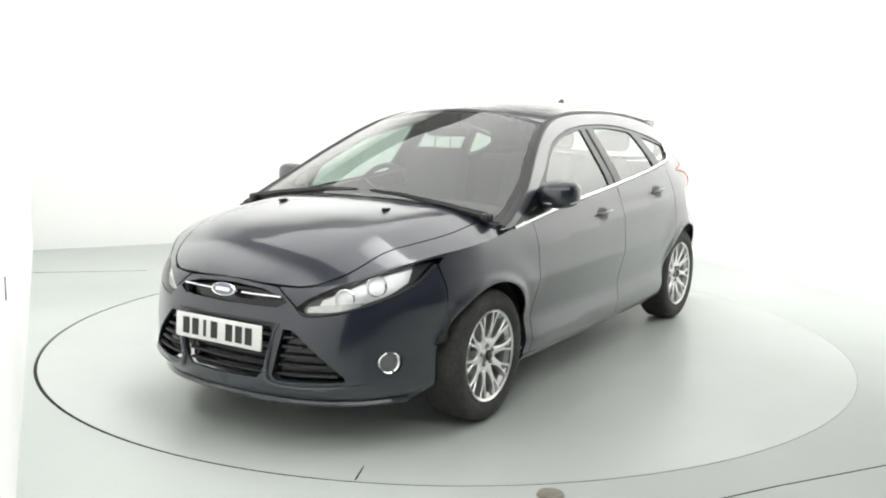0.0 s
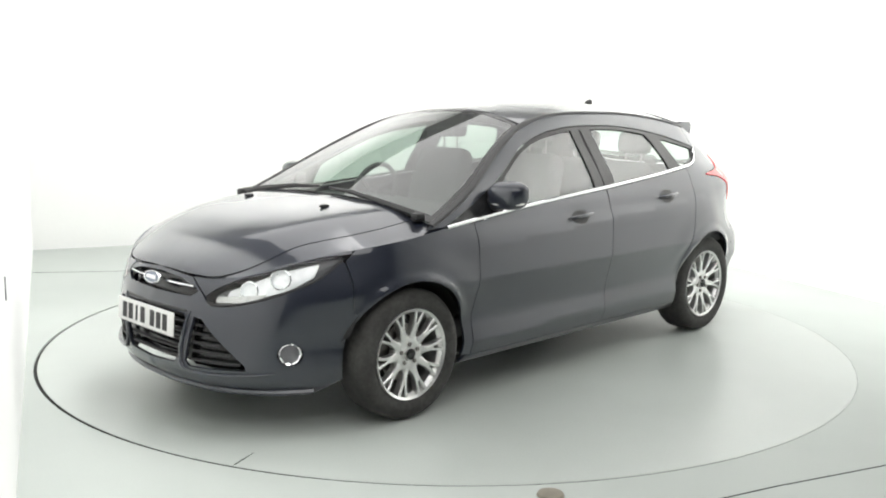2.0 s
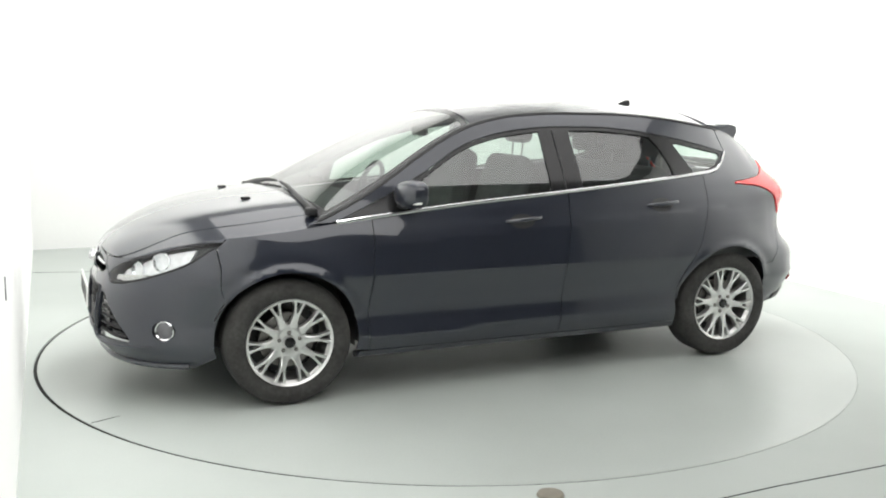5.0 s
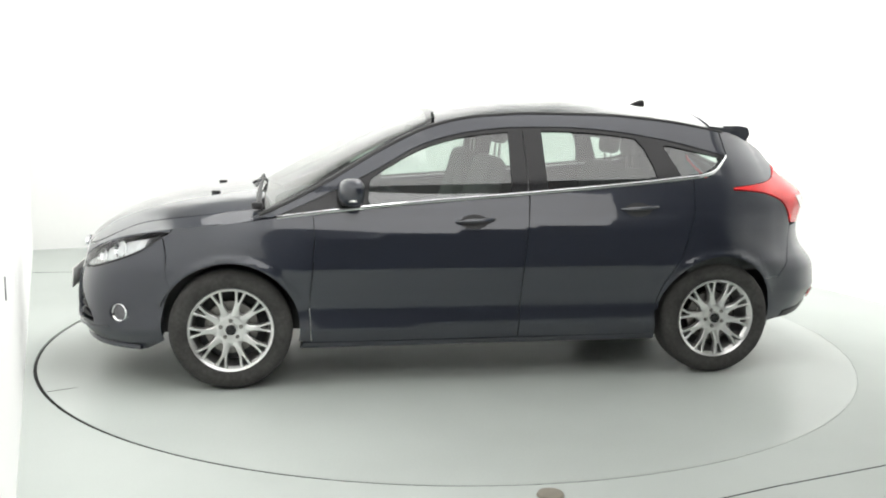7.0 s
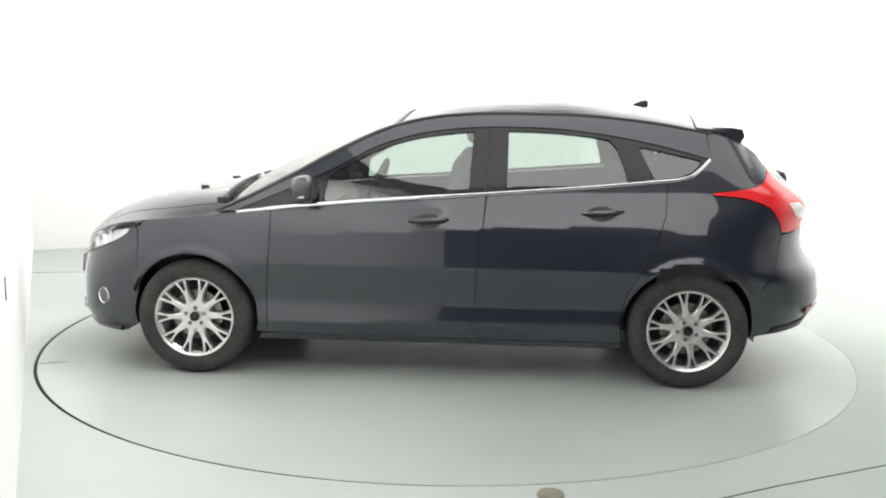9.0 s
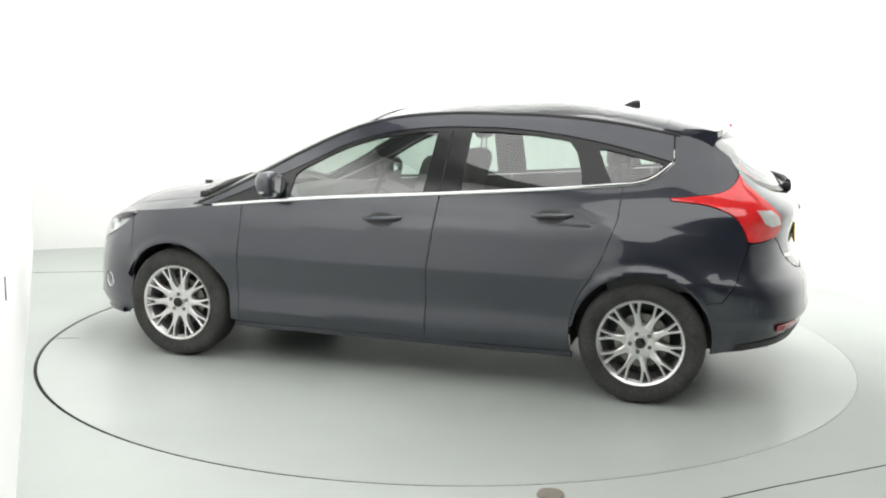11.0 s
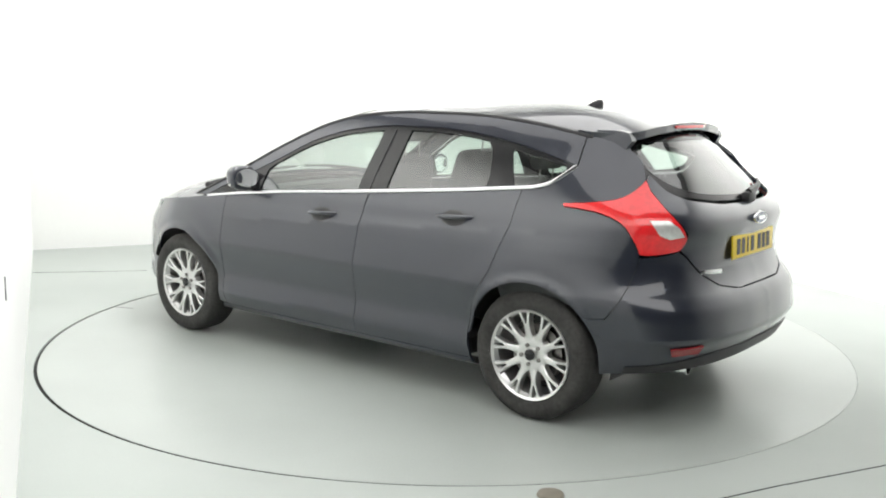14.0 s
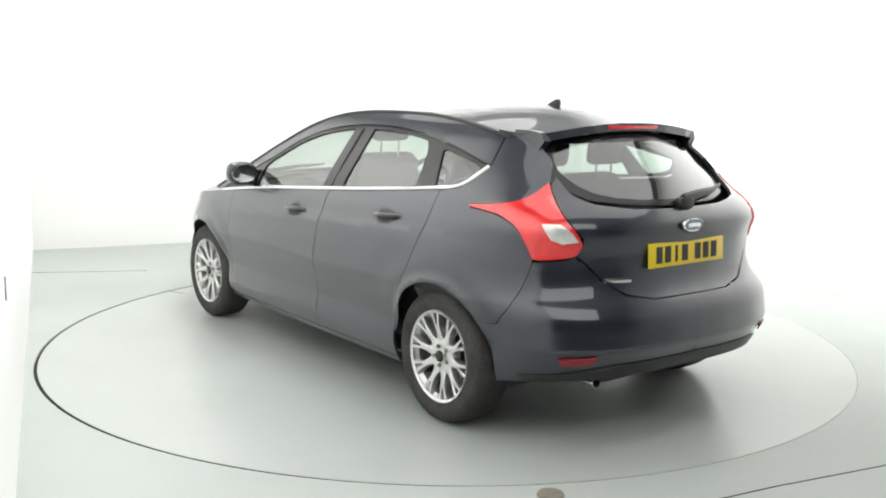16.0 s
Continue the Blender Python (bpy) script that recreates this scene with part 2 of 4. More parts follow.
def turntable():
    bm = bmesh.new()
    n = 160
    rings = []
    for r, z in ((TABLE_R - 0.006, -0.10), (TABLE_R - 0.006, -0.002), (TABLE_R - 0.009, 0.0)):
        rings.append([bm.verts.new((r * math.cos(2 * math.pi * k / n), r * math.sin(2 * math.pi * k / n), z)) for k in range(n)])
    for a, b in zip(rings, rings[1:]):
        for k in range(n):
            bm.faces.new((a[k], a[(k + 1) % n], b[(k + 1) % n], b[k]))
    bm.faces.new(rings[-1])
    bm.faces.new(list(reversed(rings[0])))
    table = part("turntable", bm, TABLEPAINT, None, "", True, 0.3)
    # dark-coloured ring with a flange, giving the gap its shade by colour
    bm = bmesh.new()
    lathe(bm, [(TABLE_R - 0.0062, 0.09), (TABLE_R + 0.022, 0.09), (TABLE_R + 0.022, 0.016), (TABLE_R - 0.0045, 0.012), (TABLE_R - 0.0045, 0.003), (TABLE_R - 0.0062, 0.003)], 160, Matrix.Rotation(radians(-90), 4, "X"))
    part("gap_shade", bm, GAP, table, "dark ring standing in for the shade in the table's gap")
    bm = bmesh.new()
    tube(bm, [(r * math.cos(radians(23.9)), r * math.sin(radians(23.9)), 0.0) for r in (2.30, 2.35, 2.40, 2.45)], 0.004, 0.0015, 6, taper=[0.4, 1, 1, 1])
    part("groove", bm, GAP, table, "short dark radial groove")
    return tagged(table, "round pale grey painted floor turntable turning flush", "turntable")


table = turntable()

slab("wall_back", LEFT - 2.0, RIGHT + 0.2, BACK, BACK + 0.2, 0, 4.3, WALLPAINT, "bright white studio back wall")
# carried on unseen towards the camera, so that the flanks mirror white
slab("wall_right", RIGHT, RIGHT + 0.2, -6.4, BACK, 0, 4.3, WALLPAINT, "bright white studio side wall")
bm = bmesh.new()
WL = [(-4.155, 3.35), (-0.535, -5.2), (-0.735, -5.28), (-4.355, 3.27)]
lo, hi = [bm.verts.new((x, y, 0)) for x, y in WL], [bm.verts.new((x, y, 4.3)) for x, y in WL]
for k in range(4):
    bm.faces.new((lo[k], lo[(k + 1) % 4], hi[(k + 1) % 4], hi[k]))
bm.faces.new(hi)
bm.faces.new(lo)
tagged(part("wall_left", bm, WALLPAINT, None, "", False), "bright white studio partition wall", kind="structure")
bm = bmesh.new()
box(bm, (-1.645, -2.57, 0.79), (0.005, 0.005, 0.09), 0.001, Matrix.Rotation(radians(22.9), 4, "Z"))
tagged(part("wall_joint", bm, DARKWALL), "thin dark upright joint in the white partition", kind="structure")
for ends in (((0.9, -2.63), (1.32, -2.42), (1.77, -2.22), (2.7, -1.80)), ((-3.6, 1.86), (-3.40, 1.875), (-3.0, 1.95), (-2.6, 2.03))):
    bm = bmesh.new()
    tube(bm, [(x, y, 0.0) for x, y in ends], 0.004, 0.002, 6)
    tagged(part("floor_joint", bm, GAP), "thin dark joint in the painted floor", kind="structure")
bm = bmesh.new()
lathe(bm, [(0.055, 0.0), (0.05, 0.010), (0.03, 0.018), (0.0005, 0.020)], 20, Matrix.Translation((0.41, -2.54, 0.0)) @ Matrix.Rotation(radians(90), 4, "X"))
tagged(part("floor_plug", bm, STAIN), "small worn brown floor plug beside the turntable", "floor plug")
# unseen shell, assumed: closes the room and keeps the car's reflections dim
slab("ceiling", -9, 9, -9, 9, 4.3, 4.4, DARKWALL, "unseen grey ceiling assumed over the studio")
slab("wall_far_left", -8.8, -8.6, -8.8, 8.8, 0, 4.3, DARKWALL, "unseen grey wall assumed behind the studio bay")
slab("wall_far_right", 8.6, 8.8, -8.8, 8.8, 0, 4.3, DARKWALL, "unseen grey wall assumed beyond the studio bay")
slab("wall_far_back", -8.6, 8.6, 8.6, 8.8, 0, 4.3, DARKWALL, "unseen grey wall assumed behind the white back wall")
slab("wall_front", -8.8, 8.8, -8.8, -8.6, 0, 4.3, DARKWALL, "unseen grey wall assumed to face the studio bay")


# ---- the car: x to its nose, y to its left, z up, wheels at x = +-1.324 ----
AXLE, HUB_Y, WHEEL_R = 1.324, 0.858, 0.316
PLAN = Table((2.69, 2.208, 0), (2.49, 2.195, 0.212), (2.285, 2.148, 0.425), (2.075, 2.035, 0.62), (1.865, 1.872, 0.75), (1.66, 1.675, 0.825),
             (1.48, 1.48, 0.868), (1.29, 1.29, 0.89), (1.0, 1.0, 0.905), (0.5, 0.5, 0.911), (0, 0, 0.911), (-0.5, -0.5, 0.911),
             (-1.0, -1.0, 0.908), (-1.3, -1.3, 0.895), (-1.5, -1.5, 0.876), (-1.7, -1.70, 0.85), (-1.9, -1.878, 0.795),
             (-2.1, -2.016, 0.672), (-2.3, -2.100, 0.475), (-2.5, -2.136, 0.232), (-2.7, -2.143, 0))
FRONT_IN = Table((0.16, 0.13), (0.22, 0.05), (0.28, 0.015), (0.36, 0.012), (0.45, 0.015), (0.55, 0.03), (0.62, 0.048), (0.68, 0.065), (0.74, 0.10),
                 (0.80, 0.15), (0.86, 0.22), (0.95, 0.35))
SIDE_IN = Table((0.16, 0.11), (0.22, 0.060), (0.27, 0.040), (0.32, 0.030), (0.36, 0.033), (0.42, 0.040), (0.5, 0.028), (0.57, 0.013), (0.605, 0.004), (0.63, 0.0005), (0.655, 0.003), (0.70, 0.0085), (0.78, 0.019), (0.82, 0.025),
                (0.855, 0.034), (0.90, 0.050), (0.95, 0.066), (1.0, 0.088), (1.05, 0.112), (1.15, 0.175), (1.25, 0.245), (1.35, 0.315), (1.42, 0.375), (1.48, 0.45))
REAR_IN = Table((0.2, 0.16), (0.28, 0.10), (0.36, 0.052), (0.42, 0.022), (0.445, 0.006), (0.465, 0.0), (0.49, 0.003), (0.54, 0.007), (0.585, 0.014), (0.63, 0.038), (0.68, 0.078), (0.75, 0.108), (0.84, 0.112), (0.88, 0.104),
                (0.95, 0.090), (1.02, 0.125), (1.10, 0.225), (1.20, 0.34), (1.30, 0.47), (1.38, 0.58), (1.45, 0.68))


def step01(a, b, v):
    t = min(max((v - a) / (b - a), 0), 1)
    return t * t * (3 - 2 * t)


def shell(q, z):
    """The wall of the body: q runs along its plan outline from the tail (-2.7) to the nose (2.69), and is x along the flank."""
    x, y = PLAN(q)
    a, b = PLAN(q + 0.002), PLAN(q - 0.002)
    t = a - b
    t = t / np.hypot(*t)
    wf, wr = step01(1.4, 2.3, q), step01(-1.35, -2.15, q)
    d = wf * FRONT_IN(z) + wr * REAR_IN(z) + (1 - wf - wr) * SIDE_IN(z)
    # the flared lips over the wheels
    for c in (AXLE, -AXLE):
        r = math.hypot(q - c, z - WHEEL_R)
        d -= 0.020 * math.exp(-((r - 0.355) / 0.032) ** 2) * step01(0.40, 0.56, z)
        d -= 0.012 * math.exp(-((r - 0.42) / 0.085) ** 2) * step01(0.45, 0.68, z) * step01(0.98, 0.86, z)
    # the crease that climbs below the handles, sharp above and fading below
    h = z - (0.815 - 0.056 * (q - 0.2))
    d -= 0.006 * (math.exp(-h / 0.035) if h > 0 else math.exp(h / 0.11)) * step01(1.25, 0.75, q) * step01(-1.75, -1.2, q)
    # the wedge pressed out along the foot of the doors
    h = z - (0.325 - 0.012 * q)
    d -= 0.012 * (math.exp(-h / 0.055) if h > 0 else math.exp(h / 0.04)) * step01(-0.55, 0.55, q) * step01(1.0, 0.85, q)
    return (x + t[1] * d, y - t[0] * d, z)


BELT = Table((1.10, 0.895), (0.8, 0.928), (0.5, 0.957), (-0.24, 1.012), (-0.9, 1.066), (-1.2, 1.094), (-1.5, 1.12))
HOOD_C = Table((2.16, 0.68), (2.10, 0.745), (2.0, 0.818), (1.85, 0.885), (1.65, 0.942), (1.45, 0.977), (1.2, 1.002), (1.0, 1.01))
SHOULDER = Table((2.69, 0.70), (2.45, 0.70), (2.285, 0.705), (2.075, 0.735), (1.865, 0.785), (1.66, 0.825), (1.48, 0.848), (1.29, 0.868), (1.0, 0.905))


def edge_at(x):
    """The shoulder's q where the plan reaches x."""
    lo, hi = 0.9, 2.69
    for _ in range(30):
        mid = (lo + hi) / 2
        if shell(mid, SHOULDER(mid))[0] < x:
            lo = mid
        else:
            hi = mid
    return (lo + hi) / 2


_edge_cache = {}


def bonnet(x, y):
    """Bonnet and wing tops: from the centre line to the shoulder."""
    k = round(x, 4)
    if k not in _edge_cache:
        q = edge_at(x)
        _edge_cache[k] = shell(q, SHOULDER(q))
    _, ys, zs = _edge_cache[k]
    ys = max(ys, 0.02)
    zc = max(HOOD_C(x), zs + 0.002)
    f = min(abs(y) / ys, 1.0)
    crease = 0.009 * math.exp(-((f - 0.62) / 0.17) ** 2) * step01(2.15, 1.6, x)
    return (x, y, zc - (zc - zs) * f ** 2.6 + crease)


ROOF_C = Table((0.40, 1.375), (0.22, 1.438), (0.0, 1.478), (-0.35, 1.498), (-0.8, 1.495), (-1.2, 1.475), (-1.5, 1.438), (-1.76, 1.392))
RAIL = Table((1.24, 0.888), (1.07, 0.958), (0.93, 1.025), (0.78, 1.105), (0.60, 1.206), (0.45, 1.283), (0.30, 1.347), (0.1, 1.400), (-0.15, 1.427), (-0.6, 1.432), (-1.0, 1.411), (-1.3, 1.372), (-1.5, 1.335), (-1.7, 1.27))


def rail_point(x):
    z = RAIL(x)
    return shell(x, z)


def roof(x, y):
    _, yr, zr = rail_point(x)
    f = min(abs(y) / yr, 1.05)
    zc = ROOF_C(x)
    return (x, y, zc - (zc - zr) * f ** 1.9)


def windscreen(u, v):
    """u across (-1 to 1), v up (0 at the cowl, 1 at the header)."""
    zc = 0.965 + (1.448 - 0.965) * v + 0.038 * math.sin(math.pi * v)
    xc = 1.23 + (0.19 - 1.23) * v
    xr = 1.17 + (0.24 - 1.17) * v
    _, yr, zr = rail_point(xr)
    f = abs(u)
    return (xc + (xr - xc) * f ** 2.2, u * (yr - 0.005), zc + (zr - 0.005 - zc) * f ** 2.4)


car = tagged(new("car"), "dark blue-grey metallic five-door hatchback parked on the turntable", "car")


def both(make):
    for s in (1, -1):
        make(s)


G = 0.0022  # half of a shut line
ARCH_F = lambda a0, a1, r=0.362: arc(AXLE, WHEEL_R + 0.005, r, a0, a1)
ARCH_R = lambda a0, a1, r=0.362: arc(-AXLE, WHEEL_R + 0.005, r, a0, a1)
FENDER_BACK = [(0.915, 0.24), (0.925, 0.45), (0.905, 0.62), (0.895, 0.80), (0.90, 0.912)]
DOOR_MID = [(-0.19, 0.24), (-0.205, 0.60), (-0.235, 0.85), (-0.245, 1.008)]
DOOR_BACK = [(-0.962, 0.36), (-0.975, 0.44), (-1.0, 0.52), (-1.045, 0.60), (-1.105, 0.70), (-1.185, 0.92), (-1.20, 1.088)]
BUMPER_F = [(1.64, 0.55), (1.63, 0.66), (1.66, 0.745)]


def shut(pts, dq):
    return [(q + dq, z) for q, z in pts]


LAMP_LOW = curve([(2.315, 0.605), (2.27, 0.592), (2.15, 0.605), (1.95, 0.655), (1.78, 0.715), (1.665, 0.79)], 6)
LAMP_TOP = curve([(1.62, 0.812), (1.75, 0.803), (1.92, 0.775), (2.10, 0.728), (2.25, 0.668), (2.325, 0.622)], 6)
TAIL_LAMP = curve([(-1.44, 1.036), (-1.60, 1.052), (-1.72, 1.075), (-1.815, 1.135)], 5)[:-1] + curve([(-1.835, 1.150), (-1.94, 1.088), (-2.05, 1.005), (-2.145, 0.925)], 4)[:-1] + \
    curve([(-2.15, 0.905), (-2.11, 0.855), (-1.99, 0.838), (-1.87, 0.83)], 4)[:-1] + curve([(-1.85, 0.835), (-1.81, 0.90), (-1.75, 0.965), (-1.64, 1.005), (-1.53, 1.02), (-1.445, 1.027)], 4)


def grown(poly, d):
    c = np.mean(np.array(poly), 0)
    out = []
    n = len(poly)
    for i in range(n):
        a, b = np.array(poly[i - 1]), np.array(poly[(i + 1) % n])
        t = (b - a) / max(np.hypot(*(b - a)), 1e-9)
        nrm = np.array([t[1], -t[0]])
        if inside(poly, tuple(np.array(poly[i]) + nrm * 1e-3)):
            nrm = -nrm
        out.append(tuple(np.array(poly[i]) + nrm * d))
    return out


# outline of the lower grille, the upper slot and the corner grilles, in the shell's coordinates
LOWER_GRILLE = [(2.69, 0.545), (2.44, 0.535), (2.425, 0.50), (2.475, 0.335), (2.50, 0.305), (2.69, 0.295)]
UPPER_SLOT = [(2.69, 0.70), (2.50, 0.688), (2.385, 0.655), (2.375, 0.64), (2.42, 0.615), (2.69, 0.612)]
CORNER_GRILLE = [(2.378, 0.53), (2.33, 0.525), (2.12, 0.335), (2.115, 0.312), (2.405, 0.302), (2.428, 0.325)]


def mirrored(poly):
    """A half outline that ends on the nose's centre line, made whole about it."""
    return poly + [(2 * 2.69 - q, z) for q, z in reversed(poly)]


def nose(q, z):
    """The shell carried on over the centre line to the other side."""
    if q > 2.69:
        x, y, zz = shell(2 * 2.69 - q, z)
        return (x, -y, zz)
    return shell(q, z)


def tail(q, z):
    if q < -2.7:
        x, y, zz = shell(-5.4 - q, z)
        return (x, -y, zz)
    return shell(q, z)


# front bumper, one sheet round the nose
half = [(2.69, 0.195), (2.2, 0.195), (1.78, 0.19)] + arc(AXLE, WHEEL_R + 0.005, 0.350, -12, 34, 12) + [(1.634, 0.60), (1.634, 0.70), (1.655, 0.778)] + \
    [(q, z - 0.006) for q, z in reversed(LAMP_LOW)] + [(2.34, 0.628), (2.43, 0.698), (2.69, 0.715)]
FOG = [(1.915 + 0.062 * math.cos(a), 0.385 + 0.05 * math.sin(a)) for a in [2 * math.pi * k / 20 for k in range(20)]]
panel("front_bumper", mirrored(half), nose, PAINT, car, 1,
      [mirrored(LOWER_GRILLE), mirrored(UPPER_SLOT), CORNER_GRILLE, [(5.38 - q, z) for q, z in CORNER_GRILLE], FOG, [(5.38 - q, z) for q, z in FOG]], step=0.035)


def backing(name, poly, depth, mat, parent, surf=nose, label=""):
    return panel(name, poly, surf, mat, parent, 1, (), 0.05, 0.0, -depth, label)


def slat_bar(parent, q0, q1, z, r, mat, name, out=-0.02, h=None, bow=0.0):
    bm = bmesh.new()
    pts = []
    for k in range(17):
        q = q0 + (q1 - q0) * k / 16
        zz = z + bow * math.sin(math.pi * k / 16)
        x, y, zz2 = nose(q, zz)
        x2, y2, _ = nose(q + 0.01, zz)
        n = Vector((-(y2 - y), (x2 - x), 0)).normalized()
        pts.append(Vector((x, y, zz2)) + n * (out if n.dot(Vector((x, y, 0))) > 0 else -out))
    tube(bm, pts, r, h or r, 8)
    return part(name, bm, mat, parent)


grille = backing("lower_grille", grown(mirrored(LOWER_GRILLE), 0.01), 0.055, GLOSSBLACK, car, label="black slatted lower grille")
for k in range(5):
    z = 0.328 + 0.042 * k
    w = 0.205 + 0.05 * (z - 0.3) / 0.25
    slat_bar(grille, 2.69 - w, 2.69 + w, z, 0.012, BLACK, "slat", -0.026, 0.007)
slat_bar(car, 2.69 - 0.262, 2.69 + 0.262, 0.548, 0.010, BLACK, "grille_trim", -0.006)
upper = backing("upper_grille", grown(mirrored(UPPER_SLOT), 0.008), 0.045, GLOSSBLACK, car, label="gloss black upper grille slot")
for s in (1, -1):
    slat_bar(upper, 2.69 + s * 0.075, 2.69 + s * 0.285, 0.659, 0.013, CHROME, "chrome_bar", -0.008, 0.008)
for s in (1, -1):
    poly = CORNER_GRILLE if s > 0 else [(5.38 - q, z) for q, z in CORNER_GRILLE]
    g = backing("corner_grille", grown(poly, 0.008), 0.045, GLOSSBLACK, car, label="black triangular corner grille")
    for k in range(5):
        z = 0.332 + 0.040 * k
        a, b = 2.15 + 0.046 * k, 2.410 - 0.008 * k
        if s < 0:
            a, b = 5.38 - a, 5.38 - b
        slat_bar(g, a, b, z, 0.010, BLACK, "slat", -0.02, 0.006)
    # fog lamp
    x, y, z = shell(1.915, 0.385)
    t = Vector(PLAN(1.917) - PLAN(1.913)).normalized()
    n = Vector((-t.y, t.x, 0))
    m = Matrix.Translation(Vector((x, y, z)) - n * 0.012) @ n.to_track_quat("Y", "Z").to_matrix().to_4x4()
    if s < 0:
        n2 = Vector((n.x, -n.y, 0))
        m = Matrix.Translation(Vector((x, -y, z)) - n2 * 0.012) @ n2.to_track_quat("Y", "Z").to_matrix().to_4x4()
    bm = bmesh.new()
    lathe(bm, [(0.07, -0.03), (0.06, -0.045), (0.0005, -0.05)], 24, m)
    pocket = part("fog_lamp", bm, BLACK, car, "round chrome-ringed fog lamp")
    bm = bmesh.new()
    lathe(bm, [(0.050, -0.03), (0.051, 0.006), (0.046, 0.010), (0.040, 0.004), (0.040, -0.02)], 28, m)
    part("ring", bm, CHROME, pocket)
    bm = bmesh.new()
    lathe(bm, [(0.041, -0.004), (0.03, 0.003), (0.015, 0.006), (0.0005, 0.007)], 24, m)
    part("lens", bm, LAMPBODY, pocket)

# body-coloured ridges between the grilles, running out into the lip
for s in (1, -1):
    path = curve([(2.40, 0.552), (2.425, 0.50), (2.445, 0.40), (2.452, 0.325), (2.42, 0.285), (2.30, 0.280), (2.10, 0.292), (1.98, 0.305)], 4)
    bm = bmesh.new()
    pts = []
    for q, z in path:
        p = Vector(shell(q, z))
        pts.append((p.x, s * p.y, p.z))
    n = len(pts)
    tube(bm, pts, 0.013, 0.011, 8, taper=[0.35 + 0.65 * min(1, 4 * k / n, 4 * (n - 1 - k) / n) for k in range(n)])
    part("grille_ridge", bm, PAINT, car)

# bumper lip under the nose
bm = bmesh.new()
tube(bm, [Vector(nose(q, 0.203)) for q in np.linspace(1.80, 5.38 - 1.80, 41)], 0.022, 0.016, 8)
part("front_lip", bm, PAINT, car)

# headlamps
for s in (1, -1):
    poly = LAMP_LOW + LAMP_TOP
    pan = panel("headlamp", grown(poly, 0.0), shell, LAMPBODY, car, s, (), 0.04, 0.0, -0.07, "swept clear headlamp with chrome reflector")
    refl = curve([(2.24, 0.622), (2.10, 0.632), (1.93, 0.672), (1.79, 0.73)], 4) + curve([(1.76, 0.785), (1.93, 0.762), (2.08, 0.720), (2.22, 0.662)], 4)
    panel("reflector", refl, shell, REFLECTOR, pan, s, (), 0.04, 0.02, -0.040)
    for q, z, r in ((2.12, 0.664, 0.042), (1.955, 0.715, 0.046)):
        x, y, zz = shell(q, z)
        t = Vector(PLAN(q + 0.002) - PLAN(q - 0.002)).normalized()
        n = Vector((-t.y, t.x, 0.15)).normalized()
        if s < 0:
            y, n = -y, Vector((n.x, -n.y, n.z))
        bm = bmesh.new()
        lathe(bm, [(r, -0.012), (r * 1.02, 0.0), (r * 0.92, 0.002), (r * 0.6, -0.02), (0.0005, -0.026)], 24,
              Matrix.Translation(Vector((x, y, zz)) - n * 0.032) @ n.to_track_quat("Y", "Z").to_matrix().to_4x4())
        part("lamp_bowl", bm, CHROME, pan)
    ind = curve([(2.285, 0.606), (2.16, 0.612), (2.05, 0.632)], 4) + [(2.03, 0.652), (2.16, 0.640), (2.28, 0.630)]
    panel("indicator", ind, shell, CLEARLENS, pan, s, (), 0.04, 0.015, -0.028)
    panel("lens_cover", poly, shell, LAMPGLASS, pan, s, (), 0.035, 0.0, -0.001)
    bm = bmesh.new()
    tube(bm, [Vector((a, s * b, c)) for a, b, c in (Vector(shell(q, z)) * 1.0 - Vector((0.004, 0.004, 0)) for q, z in LAMP_LOW)], 0.006, 0.006, 6)
    part("seal", bm, BLACK, pan)

# bonnet and wings
def bonnet_edge(q):
    x, y, _ = shell(q, SHOULDER(q))
    t = Vector(PLAN(q + 0.002) - PLAN(q - 0.002)).normalized()
    d = 0.006 + 0.105 * step01(2.32, 1.75, q) + 0.03 * step01(1.75, 1.2, q)
    return (x + t.y * d, y - t.x * d)


EDGE = [bonnet_edge(q) for q in np.linspace(2.69, 1.12, 44)]
EDGE[0] = (EDGE[0][0], 0.0)
h = EDGE + [(1.13, 0.55), (1.20, 0.3), (1.235, 0.0)]
panel("bonnet", h + [(x, -y) for x, y in reversed(h)][1:-1], bonnet, PAINT, car, 1, (), 0.045, 0.02, 0.0, "", (0, 0, 0.3))


def wing_top(s):
    inner = [(x + 0.003, y + 0.006) for x, y in EDGE if y > 0.42]
    outer = []
    for q in np.linspace(1.10, 2.22, 30):
        x, y, _ = shell(q, SHOULDER(q))
        outer.append((x, y - 0.0005))
    return panel("wing_top", inner + [(1.09, 0.735)] + [p for p in outer if p[0] < inner[0][0]], bonnet, PAINT, car, s, (), 0.035, 0.012, 0.0, "", (0, 0, 0.3))


both(wing_top)


def wing(s):
    top = [(q, SHOULDER(q)) for q in np.linspace(0.905, 1.66, 14)]
    poly = [(1.636 - 2 * G, 0.60)] + [(1.628, 0.70), (1.650, 0.786)] + [(1.62, 0.815)] + [p for p in reversed(top) if p[0] < 1.61] + list(reversed(shut(FENDER_BACK, G))) + \
        list(reversed(arc(AXLE, WHEEL_R + 0.005, 0.350, 34, 192, 30)))[0:]
    return panel("front_wing", poly, shell, PAINT, car, s, (), 0.027)


both(wing)

# strip between headlamp and bonnet, and the cheek above the bumper
def cheek(s):
    low = [(q, z + 0.005) for q, z in reversed(LAMP_TOP)]
    top = [(q, SHOULDER(q)) for q in np.linspace(1.62, 2.42, 24)]
    return panel("lamp_surround", low + top, shell, PAINT, car, s, (), 0.03, 0.01)


both(cheek)


